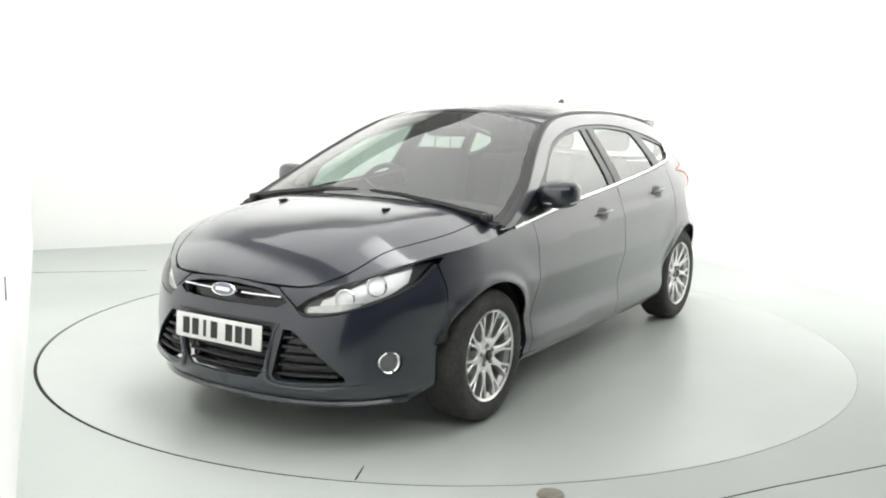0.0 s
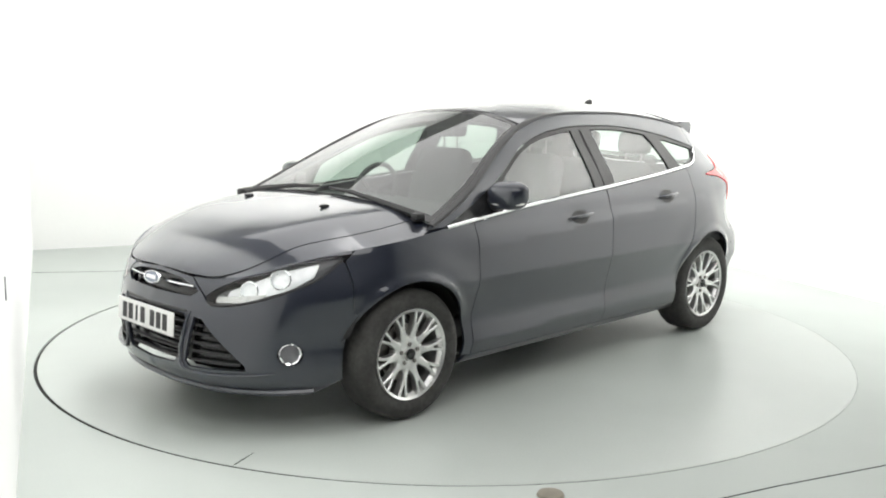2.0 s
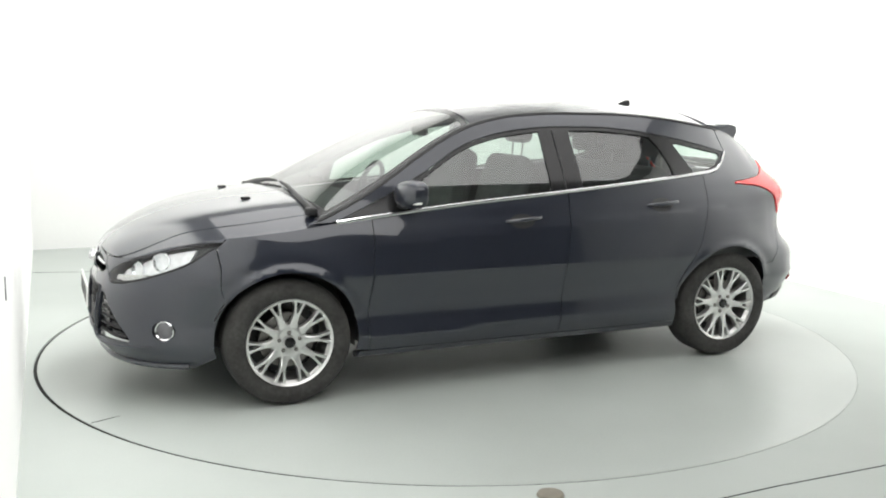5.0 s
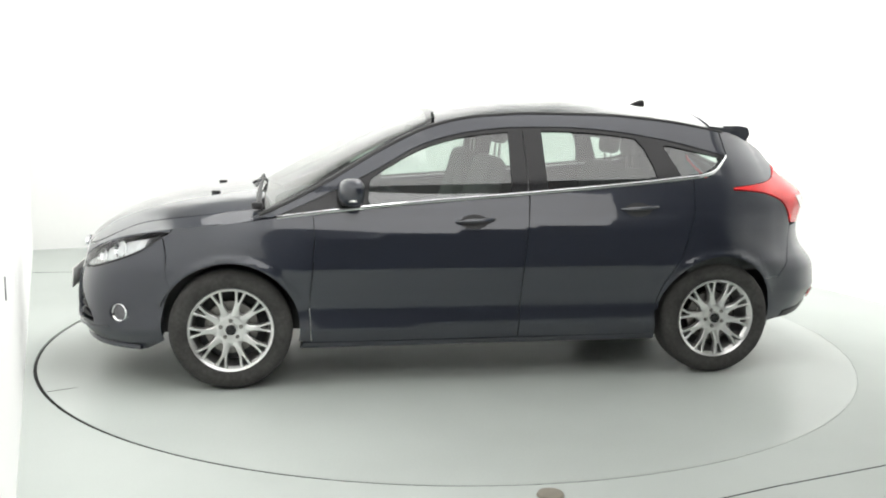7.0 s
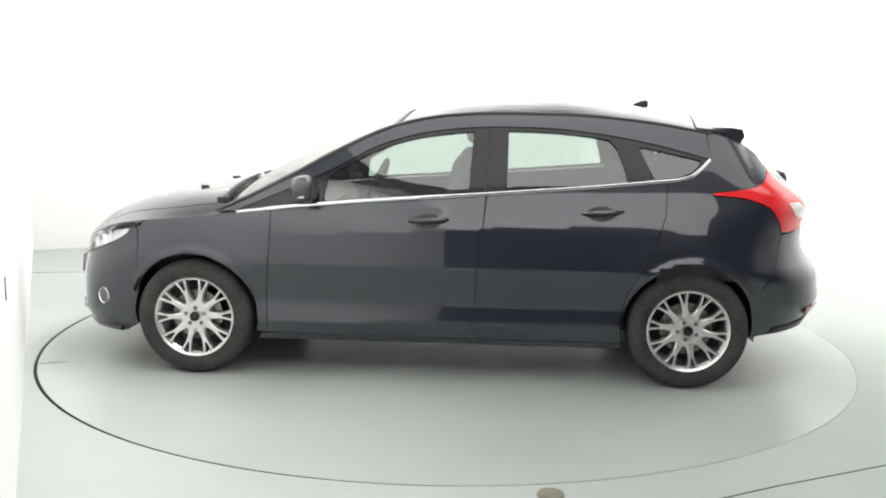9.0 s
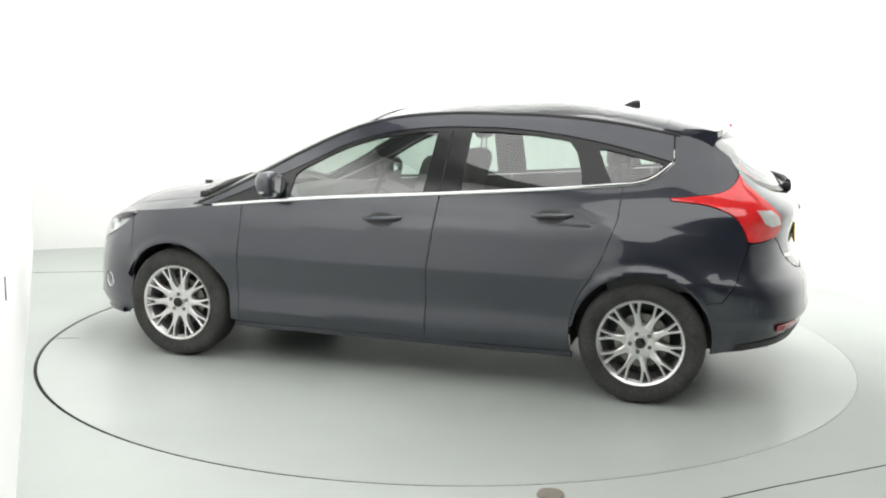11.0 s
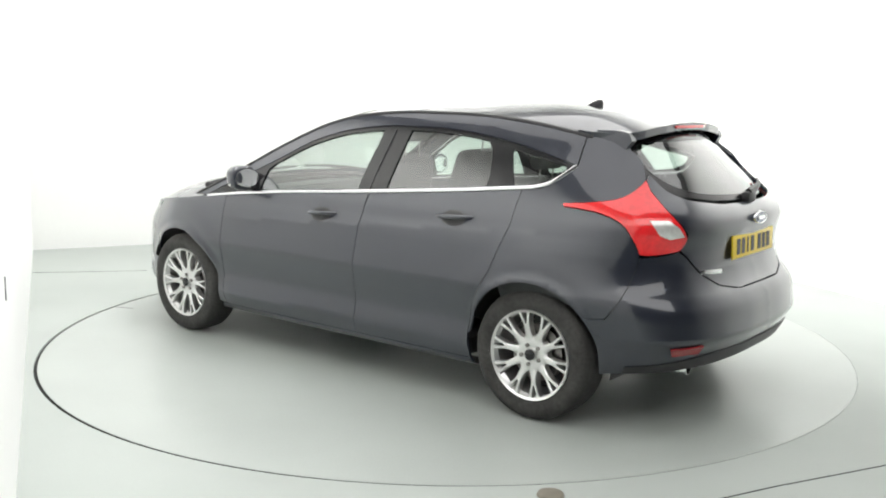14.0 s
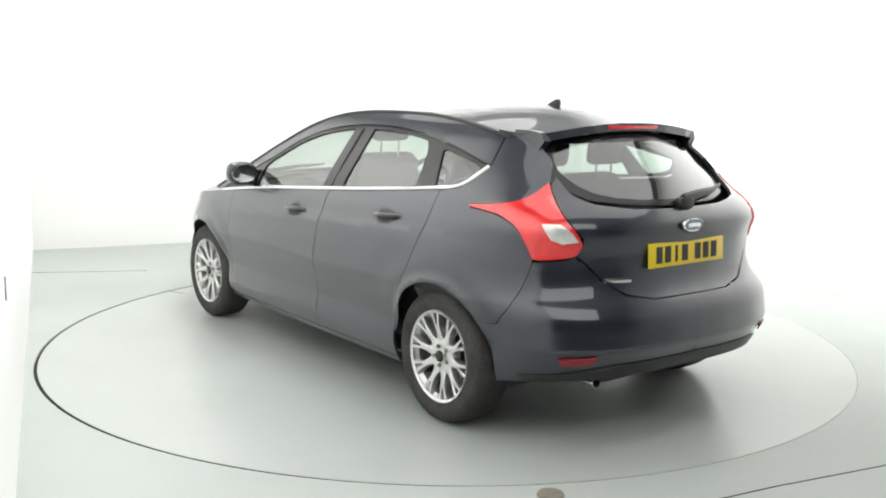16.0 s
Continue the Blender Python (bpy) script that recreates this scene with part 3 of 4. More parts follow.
def front_door(s):
    top = [(q, BELT(q) - 0.012) for q in np.linspace(0.90, -0.245, 14)]
    poly = shut(FENDER_BACK, -G)[:-1] + [(0.90 - G, BELT(0.9) - 0.012)] + top[1:] + list(reversed(shut(DOOR_MID, G)))[1:]
    d = panel("front_door", poly, shell, PAINT, car, s, (), 0.026)
    handle(d, s, 0.06, 0.868)
    return d


def rear_door(s):
    top = [(q, BELT(q) - 0.012) for q in np.linspace(-0.253, -1.2 + G, 12)]
    poly = shut(DOOR_MID, -G)[:-1] + top + list(reversed(shut(DOOR_BACK, G)))[1:] + [(-0.972, 0.24)]
    d = panel("rear_door", poly, shell, PAINT, car, s, (), 0.026)
    handle(d, s, -0.85, 0.925)
    return d


def handle(d, s, x0, z0):
    # the recess's darkness is a flat black oval, not pressed in
    poly = [(x0 + 0.075 * math.cos(a), z0 + 0.038 * math.sin(a)) for a in [2 * math.pi * k / 20 for k in range(20)]]
    panel("painted_recess", poly, shell, BLACK, d, s, (), 0.03, 0.0, 0.0015)
    bm = bmesh.new()
    pts = []
    for k in range(13):
        f = k / 12
        x, y, z = shell(x0 + 0.10 - 0.215 * f, z0 + 0.004 + 0.012 * f)
        pts.append((x, s * (y + 0.008 + 0.026 * math.sin(math.pi * f) ** 0.6), z))
    tube(bm, pts, 0.010, 0.011, 8, taper=[0.5 + 0.5 * math.sin(math.pi * k / 12) ** 0.5 for k in range(13)])
    part("handle", bm, PAINT, d)


def sill(s):
    poly = [(0.975, 0.205), (0.955, 0.235)] + [(0.90, 0.236), (-0.972, 0.236), (-0.975, 0.205)]
    panel("sill", poly, shell, PAINT, car, s, (), 0.06)
    bm = bmesh.new()
    tube(bm, [(x, s * 0.79, 0.208) for x in np.linspace(0.97, -0.97, 12)], 0.03, 0.018, 8)
    part("sill_trim", bm, BLACK, car)


def quarter(s):
    top = [(-1.20 - G, BELT(-1.2) - 0.012), (-1.30, 1.094), (-1.365, 1.125), (-1.44, 1.19), (-1.457, 1.215), (-1.457, 1.345), (-1.56, 1.328), (-1.66, 1.305), (-1.78, 1.232)]
    upper, lower = TAIL_LAMP[:16], TAIL_LAMP[39:]
    seam = [(-1.85, 0.82), (-1.80, 0.70), (-1.76, 0.62), (-1.70, 0.545)]
    poly = top + [(p[0], p[1] + 0.005) for p in reversed(upper)] + [(p[0] + 0.004, p[1] - 0.004) for p in reversed(lower)] + seam + \
        arc(-AXLE, WHEEL_R + 0.005, 0.350, 142, 10, 30)[::1] + [(-0.966, 0.37)] + shut(DOOR_BACK, -G)[1:]
    return panel("rear_quarter", poly, shell, PAINT, car, s, (), 0.027)


both(front_door)
both(rear_door)
both(sill)
both(quarter)

# tail lamps
for s in (1, -1):
    lamp = panel("tail_lamp", TAIL_LAMP, shell, RED, car, s, (), 0.03, 0.02, 0.006, "bright red wrap-round tail lamp")
    clear = [(-1.905, 0.985), (-2.02, 0.985), (-2.085, 0.955), (-2.125, 0.918), (-2.03, 0.908), (-1.965, 0.925)]
    panel("reverse_lens", clear, shell, CLEARLENS, lamp, s, (), 0.03, 0.006, 0.010, "clear reversing lens")

# rear bumper
half = [(-2.7, 0.65), (-2.48, 0.65), (-2.36, 0.675), (-2.26, 0.735), (-2.17, 0.815), (-2.11, 0.846), (-1.99, 0.828), (-1.87, 0.82)] + \
    [(-1.8545, 0.82), (-1.8045, 0.70), (-1.7645, 0.62), (-1.7045, 0.541)] + arc(-AXLE, WHEEL_R + 0.005, 0.348, 142, 188, 12) + [(-1.735, 0.285), (-2.0, 0.305), (-2.2, 0.315), (-2.7, 0.322)]


def mirrored_tail(p):
    return p + [(-5.4 - q, z) for q, z in reversed(p)]


panel("rear_bumper", mirrored_tail(half), tail, PAINT, car, 1, (), 0.03)
# black lower apron and its crease
apron = [(-2.7, 0.39), (-2.3, 0.385), (-2.12, 0.362), (-1.95, 0.342), (-1.80, 0.328), (-1.78, 0.294), (-2.0, 0.31), (-2.2, 0.32), (-2.7, 0.327)]
panel("rear_apron", mirrored_tail(apron), tail, BLACK, car, 1, (), 0.05, 0.01, 0.006, "black lower bumper apron")
for s in (1, -1):
    q0 = -2.115
    poly = [(q0 - 0.085, 0.437), (q0 + 0.085, 0.430), (q0 + 0.07, 0.394), (q0 - 0.075, 0.400)]
    panel("reflector", poly, shell, DARKRED, car, s, (), 0.04, 0.008, 0.012, "dark red bumper reflector")

# tailgate below the glass
half = [(-2.7, 1.035), (-2.45, 1.04), (-2.25, 1.065), (-2.08, 1.115), (-1.965, 1.155), (-1.90, 1.178), (-1.842, 1.158), (-1.947, 1.094), (-2.057, 1.011), (-2.154, 0.929), (-2.157, 0.905), (-2.118, 0.854),
        (-2.175, 0.822), (-2.265, 0.742), (-2.365, 0.682), (-2.48, 0.656), (-2.7, 0.656)]
panel("tailgate", mirrored_tail(half), tail, PAINT, car, 1, (), 0.045)

GLASS_X = Table((0.98, -2.015), (1.04, -1.985), (1.10, -1.935), (1.2, -1.832), (1.3, -1.728), (1.38, -1.635))
GLASS_Y = Table((0.98, 0.62), (1.04, 0.62), (1.10, 0.605), (1.2, 0.575), (1.3, 0.535), (1.38, 0.50))


def rear_glass(u, z):
    return (GLASS_X(z) + 0.185 * abs(u) ** 2.2, u * GLASS_Y(z), z)


glass_half = [(0, 1.045), (0.45, 1.05), (0.75, 1.075), (0.93, 1.13), (0.985, 1.19), (0.99, 1.27), (0.97, 1.345), (0.0, 1.35)]
band = glass_half + [(-u, z) for u, z in reversed(glass_half)][1:-1]
clear_half = [(0, 1.068), (0.45, 1.078), (0.70, 1.105), (0.83, 1.16), (0.87, 1.22), (0.83, 1.285), (0.70, 1.312), (0.0, 1.318)]
clear = curve(clear_half, 3)
clear = clear + [(-u, z) for u, z in reversed(clear)][1:-1]
back = panel("rear_window", band, rear_glass, GLOSSBLACK, car, 1, [clear], 0.04, 0.006, 0.004, "tailgate window with black surround")
panel("pane", clear, rear_glass, GLASS, back, 1, (), 0.05, 0.0, 0.003)

# rear wiper
bm = bmesh.new()
box(bm, (-1.995, -0.02, 1.055), (0.05, 0.10, 0.055), 0.018)
tube(bm, [Vector(rear_glass(u, z)) + Vector((-0.03, 0, 0.012)) for u, z in ((0.0, 1.06), (-0.2, 1.075), (-0.45, 1.085), (-0.68, 1.10))], 0.012, 0.018, 8, taper=[1.5, 1.3, 0.9, 0.5])
part("rear_wiper", bm, BLACK, car)

# greenhouse
DLO = Table((1.075, 0.905), (0.82, 1.015), (0.57, 1.13), (0.33, 1.254), (0.16, 1.306), (-0.08, 1.344), (-0.3, 1.356), (-0.57, 1.353), (-0.87, 1.325), (-1.1, 1.287), (-1.3, 1.243), (-1.45, 1.205))
BEND = [(-1.25, 1.098), (-1.33, 1.118), (-1.39, 1.155), (-1.45, 1.205)]


def strip(f, x0, x1, n, dz=0.0):
    return [(x, f(x) + dz) for x in np.linspace(x0, x1, n)]


def side_top(s):
    poly = strip(RAIL, 1.22, -1.45, 40) + strip(DLO, -1.45, 1.07, 40, 0.004) + [(1.105, 0.9)]
    panel("roof_side", poly, shell, PAINT, car, s, (), 0.035)
    front_pane = [(0.62, BELT(0.62) + 0.014), (-0.155, BELT(-0.155) + 0.012)] + [(-0.17, DLO(-0.17) - 0.018)] + strip(DLO, -0.10, 0.56, 10, -0.018) + [(0.60, 1.085)]
    rear_pane = [(-0.355, BELT(-0.355) + 0.012), (-0.99, BELT(-0.99) + 0.012), (-0.985, 1.14), (-0.945, 1.25), (-0.90, DLO(-0.90) - 0.02)] + strip(DLO, -0.85, -0.36, 8, -0.018)
    small_pane = [(-1.14, BELT(-1.14) + 0.012), (-1.27, 1.118), (-1.345, 1.145), (-1.40, 1.19), (-1.395, 1.205), (-1.28, 1.228), (-1.09, 1.265), (-1.06, 1.262), (-1.105, 1.17)]
    outer = strip(BELT, 1.06, -1.25, 24) + BEND[1:] + strip(DLO, -1.44, 1.06, 40)
    sur = panel("window_surround", outer, shell, GLOSSBLACK, car, s, [front_pane, rear_pane, small_pane], 0.03, 0.012, -0.004, "gloss black side window surround")
    for nm, p in (("front_door_glass", front_pane), ("rear_door_glass", rear_pane), ("quarter_glass", small_pane)):
        panel(nm, p, shell, GLASS, sur, s, (), 0.05, 0.0, -0.012)
    bm = bmesh.new()
    pts = []
    for x, z in strip(BELT, 1.085, -1.22, 30) + curve(BEND, 4):
        p = shell(x, z)
        pts.append((p[0], s * (p[1] + 0.002), p[2]))
    tube(bm, pts, 0.006, 0.0095, 8)
    part("chrome_strip", bm, CHROME, car, "bright chrome beltline strip")
    # shut line between the doors above the belt
    bm = bmesh.new()
    tube(bm, [(shell(x, z)[0], s * (shell(x, z)[1] - 0.002), z) for x, z in ((-0.245, 1.02), (-0.25, 1.15), (-0.255, 1.335))], 0.004, 0.003, 6, up=(1, 0, 0))
    part("pillar_seal", bm, BLACK, sur)
    # pillar trim and screen edge
    bm = bmesh.new()
    pts = []
    for x in np.linspace(1.18, -1.48, 36):
        p = rail_point(x)
        pts.append((p[0], s * (p[1] - 0.012), p[2] - 0.004))
    tube(bm, pts, 0.022, 0.012, 8)
    part("roof_gutter", bm, BLACK, car)


both(side_top)

rx = np.linspace(0.215, -1.36, 24)
edge = [(x, rail_point(x)[1] - 0.004) for x in rx]
edge[0] = (0.235, rail_point(0.235)[1] - 0.004)
front = [(0.185, 0.0), (0.19, 0.2), (0.205, 0.4)]
poly = front + edge + [(-1.375, 0.3), (-1.38, 0.0)]
panel("roof", poly + [(x, -y) for x, y in reversed(poly)][1:-1], roof, PAINT, car, 1, (), 0.06, 0.02, 0.0, "", (0, 0, 0.8))
# spoiler over the rear window
sp = [(-1.386, 0.0), (-1.381, 0.3)] + [(x, rail_point(x)[1] - 0.004) for x in np.linspace(-1.367, -1.50, 5)] + [(-1.55, 0.545), (-1.60, 0.527), (-1.63, 0.497), (-1.653, 0.43), (-1.677, 0.25), (-1.682, 0.0)]


def spoiler_top(x, y):
    return (x, y, ROOF_C(x) - (0.055 + 0.03 * step01(-1.8, -1.4, x)) * (abs(y) / 0.56) ** 2.0)


spoil = panel("spoiler", sp + [(x, -y) for x, y in reversed(sp)][1:-1], spoiler_top, PAINT, car, 1, (), 0.04, 0.038, 0.0, "", (0, 0, 0.8))
sp2 = [(-1.42, 0.0), (-1.46, 0.52), (-1.545, 0.535), (-1.593, 0.517), (-1.62, 0.488), (-1.643, 0.42), (-1.667, 0.25), (-1.672, 0.0)]
panel("spoiler_underside", sp2 + [(x, -y) for x, y in reversed(sp2)][1:-1], lambda x, y: (x, y, spoiler_top(x, y)[2] - 0.036), GLOSSBLACK, spoil, 1, (), 0.05, 0.0)
for s in (1, -1):
    bm = bmesh.new()
    fin = [(-1.46, 1.372), (-1.56, 1.372), (-1.62, 1.362), (-1.635, 1.325), (-1.61, 1.287), (-1.55, 1.265), (-1.48, 1.29)]
    a = [bm.verts.new((x, s * (0.545 - 0.35 * max(0, -1.58 - x)), z)) for x, z in fin]
    b = [bm.verts.new((x, s * (0.505 - 0.35 * max(0, -1.58 - x)), z)) for x, z in fin]
    bm.faces.new(a)
    bm.faces.new(b)
    for k in range(len(fin)):
        j = (k + 1) % len(fin)
        bm.faces.new((a[k], a[j], b[j], b[k]))
    part("spoiler_fin", bm, PAINT, spoil, "", True, 0.5)
bm = bmesh.new()
box(bm, (-1.684, 0, 1.385), (0.012, 0.34, 0.016), 0.004)
part("brake_light", bm, RED, spoil)

# windscreen
scr = [(-1, 0.02), (-0.5, 0.0), (0, 0.0), (0.5, 0.0), (1, 0.02), (1, 0.5), (1, 0.985), (0.5, 0.99), (0, 0.99), (-0.5, 0.99), (-1, 0.985), (-1, 0.5)]
hole = [(-0.93, 0.07), (0, 0.055), (0.93, 0.07), (0.935, 0.5), (0.92, 0.955), (0, 0.955), (-0.92, 0.955), (-0.935, 0.5)]
screen = panel("windscreen", scr, windscreen, GLOSSBLACK, car, 1, [hole], 0.06, 0.006, 0.002, "laminated windscreen with black edge band")
panel("pane", hole, windscreen, SCREEN, screen, 1, (), 0.06, 0.0, 0.001)
# scuttle under the screen and wipers
bm = bmesh.new()
tube(bm, [(1.10, -0.74, 0.905), (1.17, -0.55, 0.945), (1.225, -0.3, 0.962), (1.25, 0, 0.966), (1.225, 0.3, 0.962), (1.17, 0.55, 0.945), (1.10, 0.74, 0.905)], 0.05, 0.022, 8)
part("scuttle", bm, BLACK, car)
for s in (1, -1):
    bm = bmesh.new()
    pts = [Vector(windscreen(u, v)) + Vector((0.02, 0, 0.016)) for u, v in ((s * 0.90, 0.03), (s * 0.6, 0.05), (s * 0.3, 0.075), (s * 0.05, 0.085))]
    tube(bm, pts, 0.010, 0.014, 6, taper=[1.5, 1.2, 0.9, 0.5])
    box(bm, Vector(windscreen(s * 0.90, 0.02)) + Vector((0.02, 0, 0.015)), (0.06, 0.05, 0.04), 0.012)
    part("wiper", bm, BLACK, car)
    bm = bmesh.new()
    x, y, z = bonnet(1.42, s * 0.33)
    box(bm, (x, y, z + 0.006), (0.05, 0.022, 0.014), 0.005)
    part("washer_jet", bm, BLACK, car)
# aerial
bm = bmesh.new()
tube(bm, [(-1.08, 0, 1.474), (-1.12, 0, 1.482), (-1.155, 0, 1.491), (-1.18, 0, 1.494)], 0.012, 0.022, 8, taper=[0.3, 0.8, 1.0, 0.8])
part("aerial", bm, BLACK, car)

# door mirrors
for s in (1, -1):
    bm = bmesh.new()
    bmesh.ops.create_uvsphere(bm, u_segments=24, v_segments=14, radius=1)
    for v in bm.verts:
        x, y, z = v.co
        k = 1 if x > 0 else 0.45
        v.co = Vector((0.69 + 0.085 * math.copysign(abs(x) ** 0.8, x) * k - 0.02 * y, s * (0.90 + 0.105 * math.copysign(abs(y) ** 0.75, y)), 1.03 + 0.073 * math.copysign(abs(z) ** 0.7, z) + 0.008 * y))
    mir = part("door_mirror", bm, PAINT, car, "body-coloured door mirror with chrome-edged signal strip")
    bm = bmesh.new()
    tube(bm, [(0.765 - 0.02 * k / 6 - 0.055 * (k / 6) ** 3, s * (0.845 + 0.155 * k / 6), 0.990 + 0.004 * k / 6) for k in range(7)], 0.012, 0.010, 8, taper=[0.5, 1, 1, 1, 1, 1, 0.6])
    part("signal_strip", bm, CLEARLENS, mir)
    bm = bmesh.new()
    tube(bm, [(0.72, s * 0.79, 0.955), (0.71, s * 0.83, 0.968), (0.70, s * 0.88, 0.985)], 0.05, 0.022, 8)
    part("mirror_arm", bm, BLACK, mir)
    bm = bmesh.new()
    lathe(bm, [(0.0005, 0.0), (0.8, 0.0), (0.95, 0.08)], 20, Matrix.Translation((0.648, s * 0.903, 1.032)) @ Matrix.Rotation(radians(90), 4, "Z") @ Matrix.Diagonal((0.09, 0.02, 0.058, 1)))
    part("mirror_glass", bm, CHROME, mir)


# wheels
def wheel():
    bm = bmesh.new()
    prof = [(0.205, 0.010), (0.2175, 0.018), (0.220, 0.012), (0.214, -0.004), (0.200, -0.02), (0.190, -0.08), (0.188, -0.15), (0.205, -0.17)]
    lathe(bm, prof, 60)
    w = part("wheel", bm, ALLOY, None, "silver alloy wheel with ten forked spokes", True, 0.5)
    bm = bmesh.new()
    lathe(bm, [(0.092, -0.05), (0.092, -0.022), (0.086, -0.012), (0.070, -0.006), (0.058, -0.006), (0.034, -0.010), (0.032, 0.002), (0.0005, 0.002)], 40)
    part("hub", bm, ALLOY, w)

    def bar(rows_in):
        """A bevelled bar through rows of (radius, offset, half width, height)."""
        bm = bmesh.new()
        rows = []
        for r, off, wd, y in rows_in:
            rows.append([bm.verts.new(p) for p in ((r, y - 0.040, off - wd), (r, y - 0.004, off - wd), (r, y, off - wd * 0.6), (r, y, off + wd * 0.6), (r, y - 0.004, off + wd), (r, y - 0.040, off + wd))])
        for p, q in zip(rows, rows[1:]):
            for i in range(5):
                bm.faces.new((p[i], p[i + 1], q[i + 1], q[i]))
        bm.faces.new(rows[0])
        bm.faces.new(rows[-1])
        return bm

    shapes = [bar([(0.060, 0, 0.021, -0.008), (0.085, 0, 0.0205, -0.005), (0.100, 0, 0.0165, -0.002), (0.118, 0, 0.0145, 0.001), (0.140, 0, 0.0150, 0.004), (0.150, 0, 0.0130, 0.004)])]
    for d in (-1, 1):
        shapes.append(bar([(0.128, d * 0.0060, 0.0080, 0.0025), (0.150, d * 0.0095, 0.0072, 0.0055), (0.175, d * 0.0155, 0.0068, 0.0085), (0.198, d * 0.0215, 0.0078, 0.0105), (0.212, d * 0.0255, 0.0110, 0.0110)]))
    spokes = [part("spoke", shapes[0], ALLOY, w, "", True, 0.5)] + [part("spoke_fork", sh, ALLOY, w, "", True, 0.5) for sh in shapes[1:]]
    for k in range(10):
        for sk in spokes:
            ob = sk if k == 0 else new(sk.name.split(".")[0], sk.data)
            ob.parent = w
            ob.matrix_basis = pose(0, 0, 0, 0, 36 * k + 3, 0)
    bm = bmesh.new()
    lathe(bm, [(0.212, -0.16), (0.225, -0.185), (0.26, -0.192), (0.30, -0.178), (0.314, -0.155), (0.316, -0.12), (0.316, -0.045), (0.3135, -0.008), (0.303, 0.012), (0.285, 0.022), (0.262, 0.0245), (0.240, 0.020), (0.226, 0.012), (0.217, 0.010), (0.213, 0.0)], 72)
    part("tyre", bm, RUBBER, w, "black road tyre")
    bm = bmesh.new()
    lathe(bm, [(0.0005, -0.075), (0.08, -0.075), (0.085, -0.06), (0.138, -0.06), (0.138, -0.085), (0.0005, -0.085)], 40)
    part("brake_disc", bm, STEEL, w)
    bm = bmesh.new()
    lathe(bm, [(0.192, -0.14), (0.0005, -0.14)], 32)
    part("wheel_backing", bm, BLACK, w)
    for k in range(5):
        a = 2 * math.pi * k / 5 + 0.3
        bm = bmesh.new()
        lathe(bm, [(0.011, -0.01), (0.011, 0.000), (0.008, 0.003), (0.0005, 0.003)], 6, Matrix.Translation((0.054 * math.cos(a), 0, 0.047 * math.sin(a))))
        part("wheel_nut", bm, STEEL, w)
    bm = bmesh.new()
    lathe(bm, [(0.027, 0.0), (0.027, 0.008), (0.022, 0.011), (0.0005, 0.011)], 28)
    part("hub_cap", bm, GLOSSBLACK, w, "dark round hub cap")
    return w


w0 = wheel()
w0.parent = car
w0.matrix_basis = pose(AXLE, HUB_Y, WHEEL_R)
for x, sgn in ((-AXLE, 1), (AXLE, -1), (-AXLE, -1)):
    copy_thing(w0, pose(x, sgn * HUB_Y, WHEEL_R, 0, 25 if x < 0 else 0, 0 if sgn > 0 else 180))

# underside, wheel housings
bm = bmesh.new()
box(bm, (0, 0, 0.26), (1.80, 1.50, 0.10), 0.03)
box(bm, (1.72, 0, 0.30), (0.50, 0.9, 0.20), 0.05)
box(bm, (-1.74, 0, 0.34), (0.46, 0.9, 0.16), 0.05)
box(bm, (0, 0, 0.46), (3.5, 0.98, 0.28), 0.06)
part("underbody", bm, BLACK, car, "black underbody")
for x in (AXLE, -AXLE):
    for s in (1, -1):
        bm = bmesh.new()
        rings = []
        for y in (0.55, 0.84):
            rings.append([bm.verts.new((px, s * (y if y < 0.7 or 3 < k < 21 else 0.755), pz)) for k, (px, pz) in enumerate(arc(x, WHEEL_R, 0.375, -12, 192, 24))])
        for k in range(24):
            bm.faces.new((rings[0][k], rings[0][k + 1], rings[1][k + 1], rings[1][k]))
        bm.faces.new(rings[0])
        part("wheel_arch_liner", bm, BLACK, car)
bm = bmesh.new()
lathe(bm, [(0.0255, 0.0), (0.028, 0.0), (0.028, 0.16), (0.0255, 0.16)], 20, Matrix.Translation((-1.78, 0.45, 0.275)) @ Matrix.Rotation(radians(90), 4, "Z"))
part("exhaust_tip", bm, CHROME, car)



# cabin
def door_card(s):
    poly = [(0.90, 0.30), (0.86, BELT(0.86) - 0.02)] + strip(BELT, 0.6, -1.1, 8, -0.012) + [(-1.2, 1.0), (-1.0, 0.6), (-0.9, 0.30)]
    panel("door_card", poly, shell, TRIM, car, s, (), 0.10, 0.0, -0.05)


both(door_card)


def rear_trim(s):
    poly = [(-1.15, 0.55), (-1.21, 1.08), (-1.33, 1.10), (-1.42, 1.16), (-1.475, 1.22), (-1.475, 1.32), (-1.62, 1.29), (-1.80, 1.20), (-1.95, 1.09), (-2.10, 0.97), (-2.16, 0.90), (-2.1, 0.6)]
    panel("rear_side_trim", poly, shell, TRIM, car, s, (), 0.08, 0.0, -0.035)


both(rear_trim)
bm = bmesh.new()
for f in range(1):
    rows = []
    for x, z in ((1.10, 0.90), (0.95, 0.955), (0.72, 0.96), (0.66, 0.90), (0.70, 0.70), (0.80, 0.50)):
        rows.append([bm.verts.new((x - 0.10 * (y / 0.74) ** 2 * (1 if x > 0.9 else 0), y, z - 0.05 * (y / 0.74) ** 4)) for y in np.linspace(-0.74, 0.74, 15)])
    for a, b in zip(rows, rows[1:]):
        for k in range(14):
            bm.faces.new((a[k], a[k + 1], b[k + 1], b[k]))
part("dashboard", bm, TRIM, car, "dark soft-touch dashboard")
bm = bmesh.new()
m = Matrix.Translation((0.50, -0.37, 0.93)) @ Matrix.Rotation(radians(68), 4, "Y")
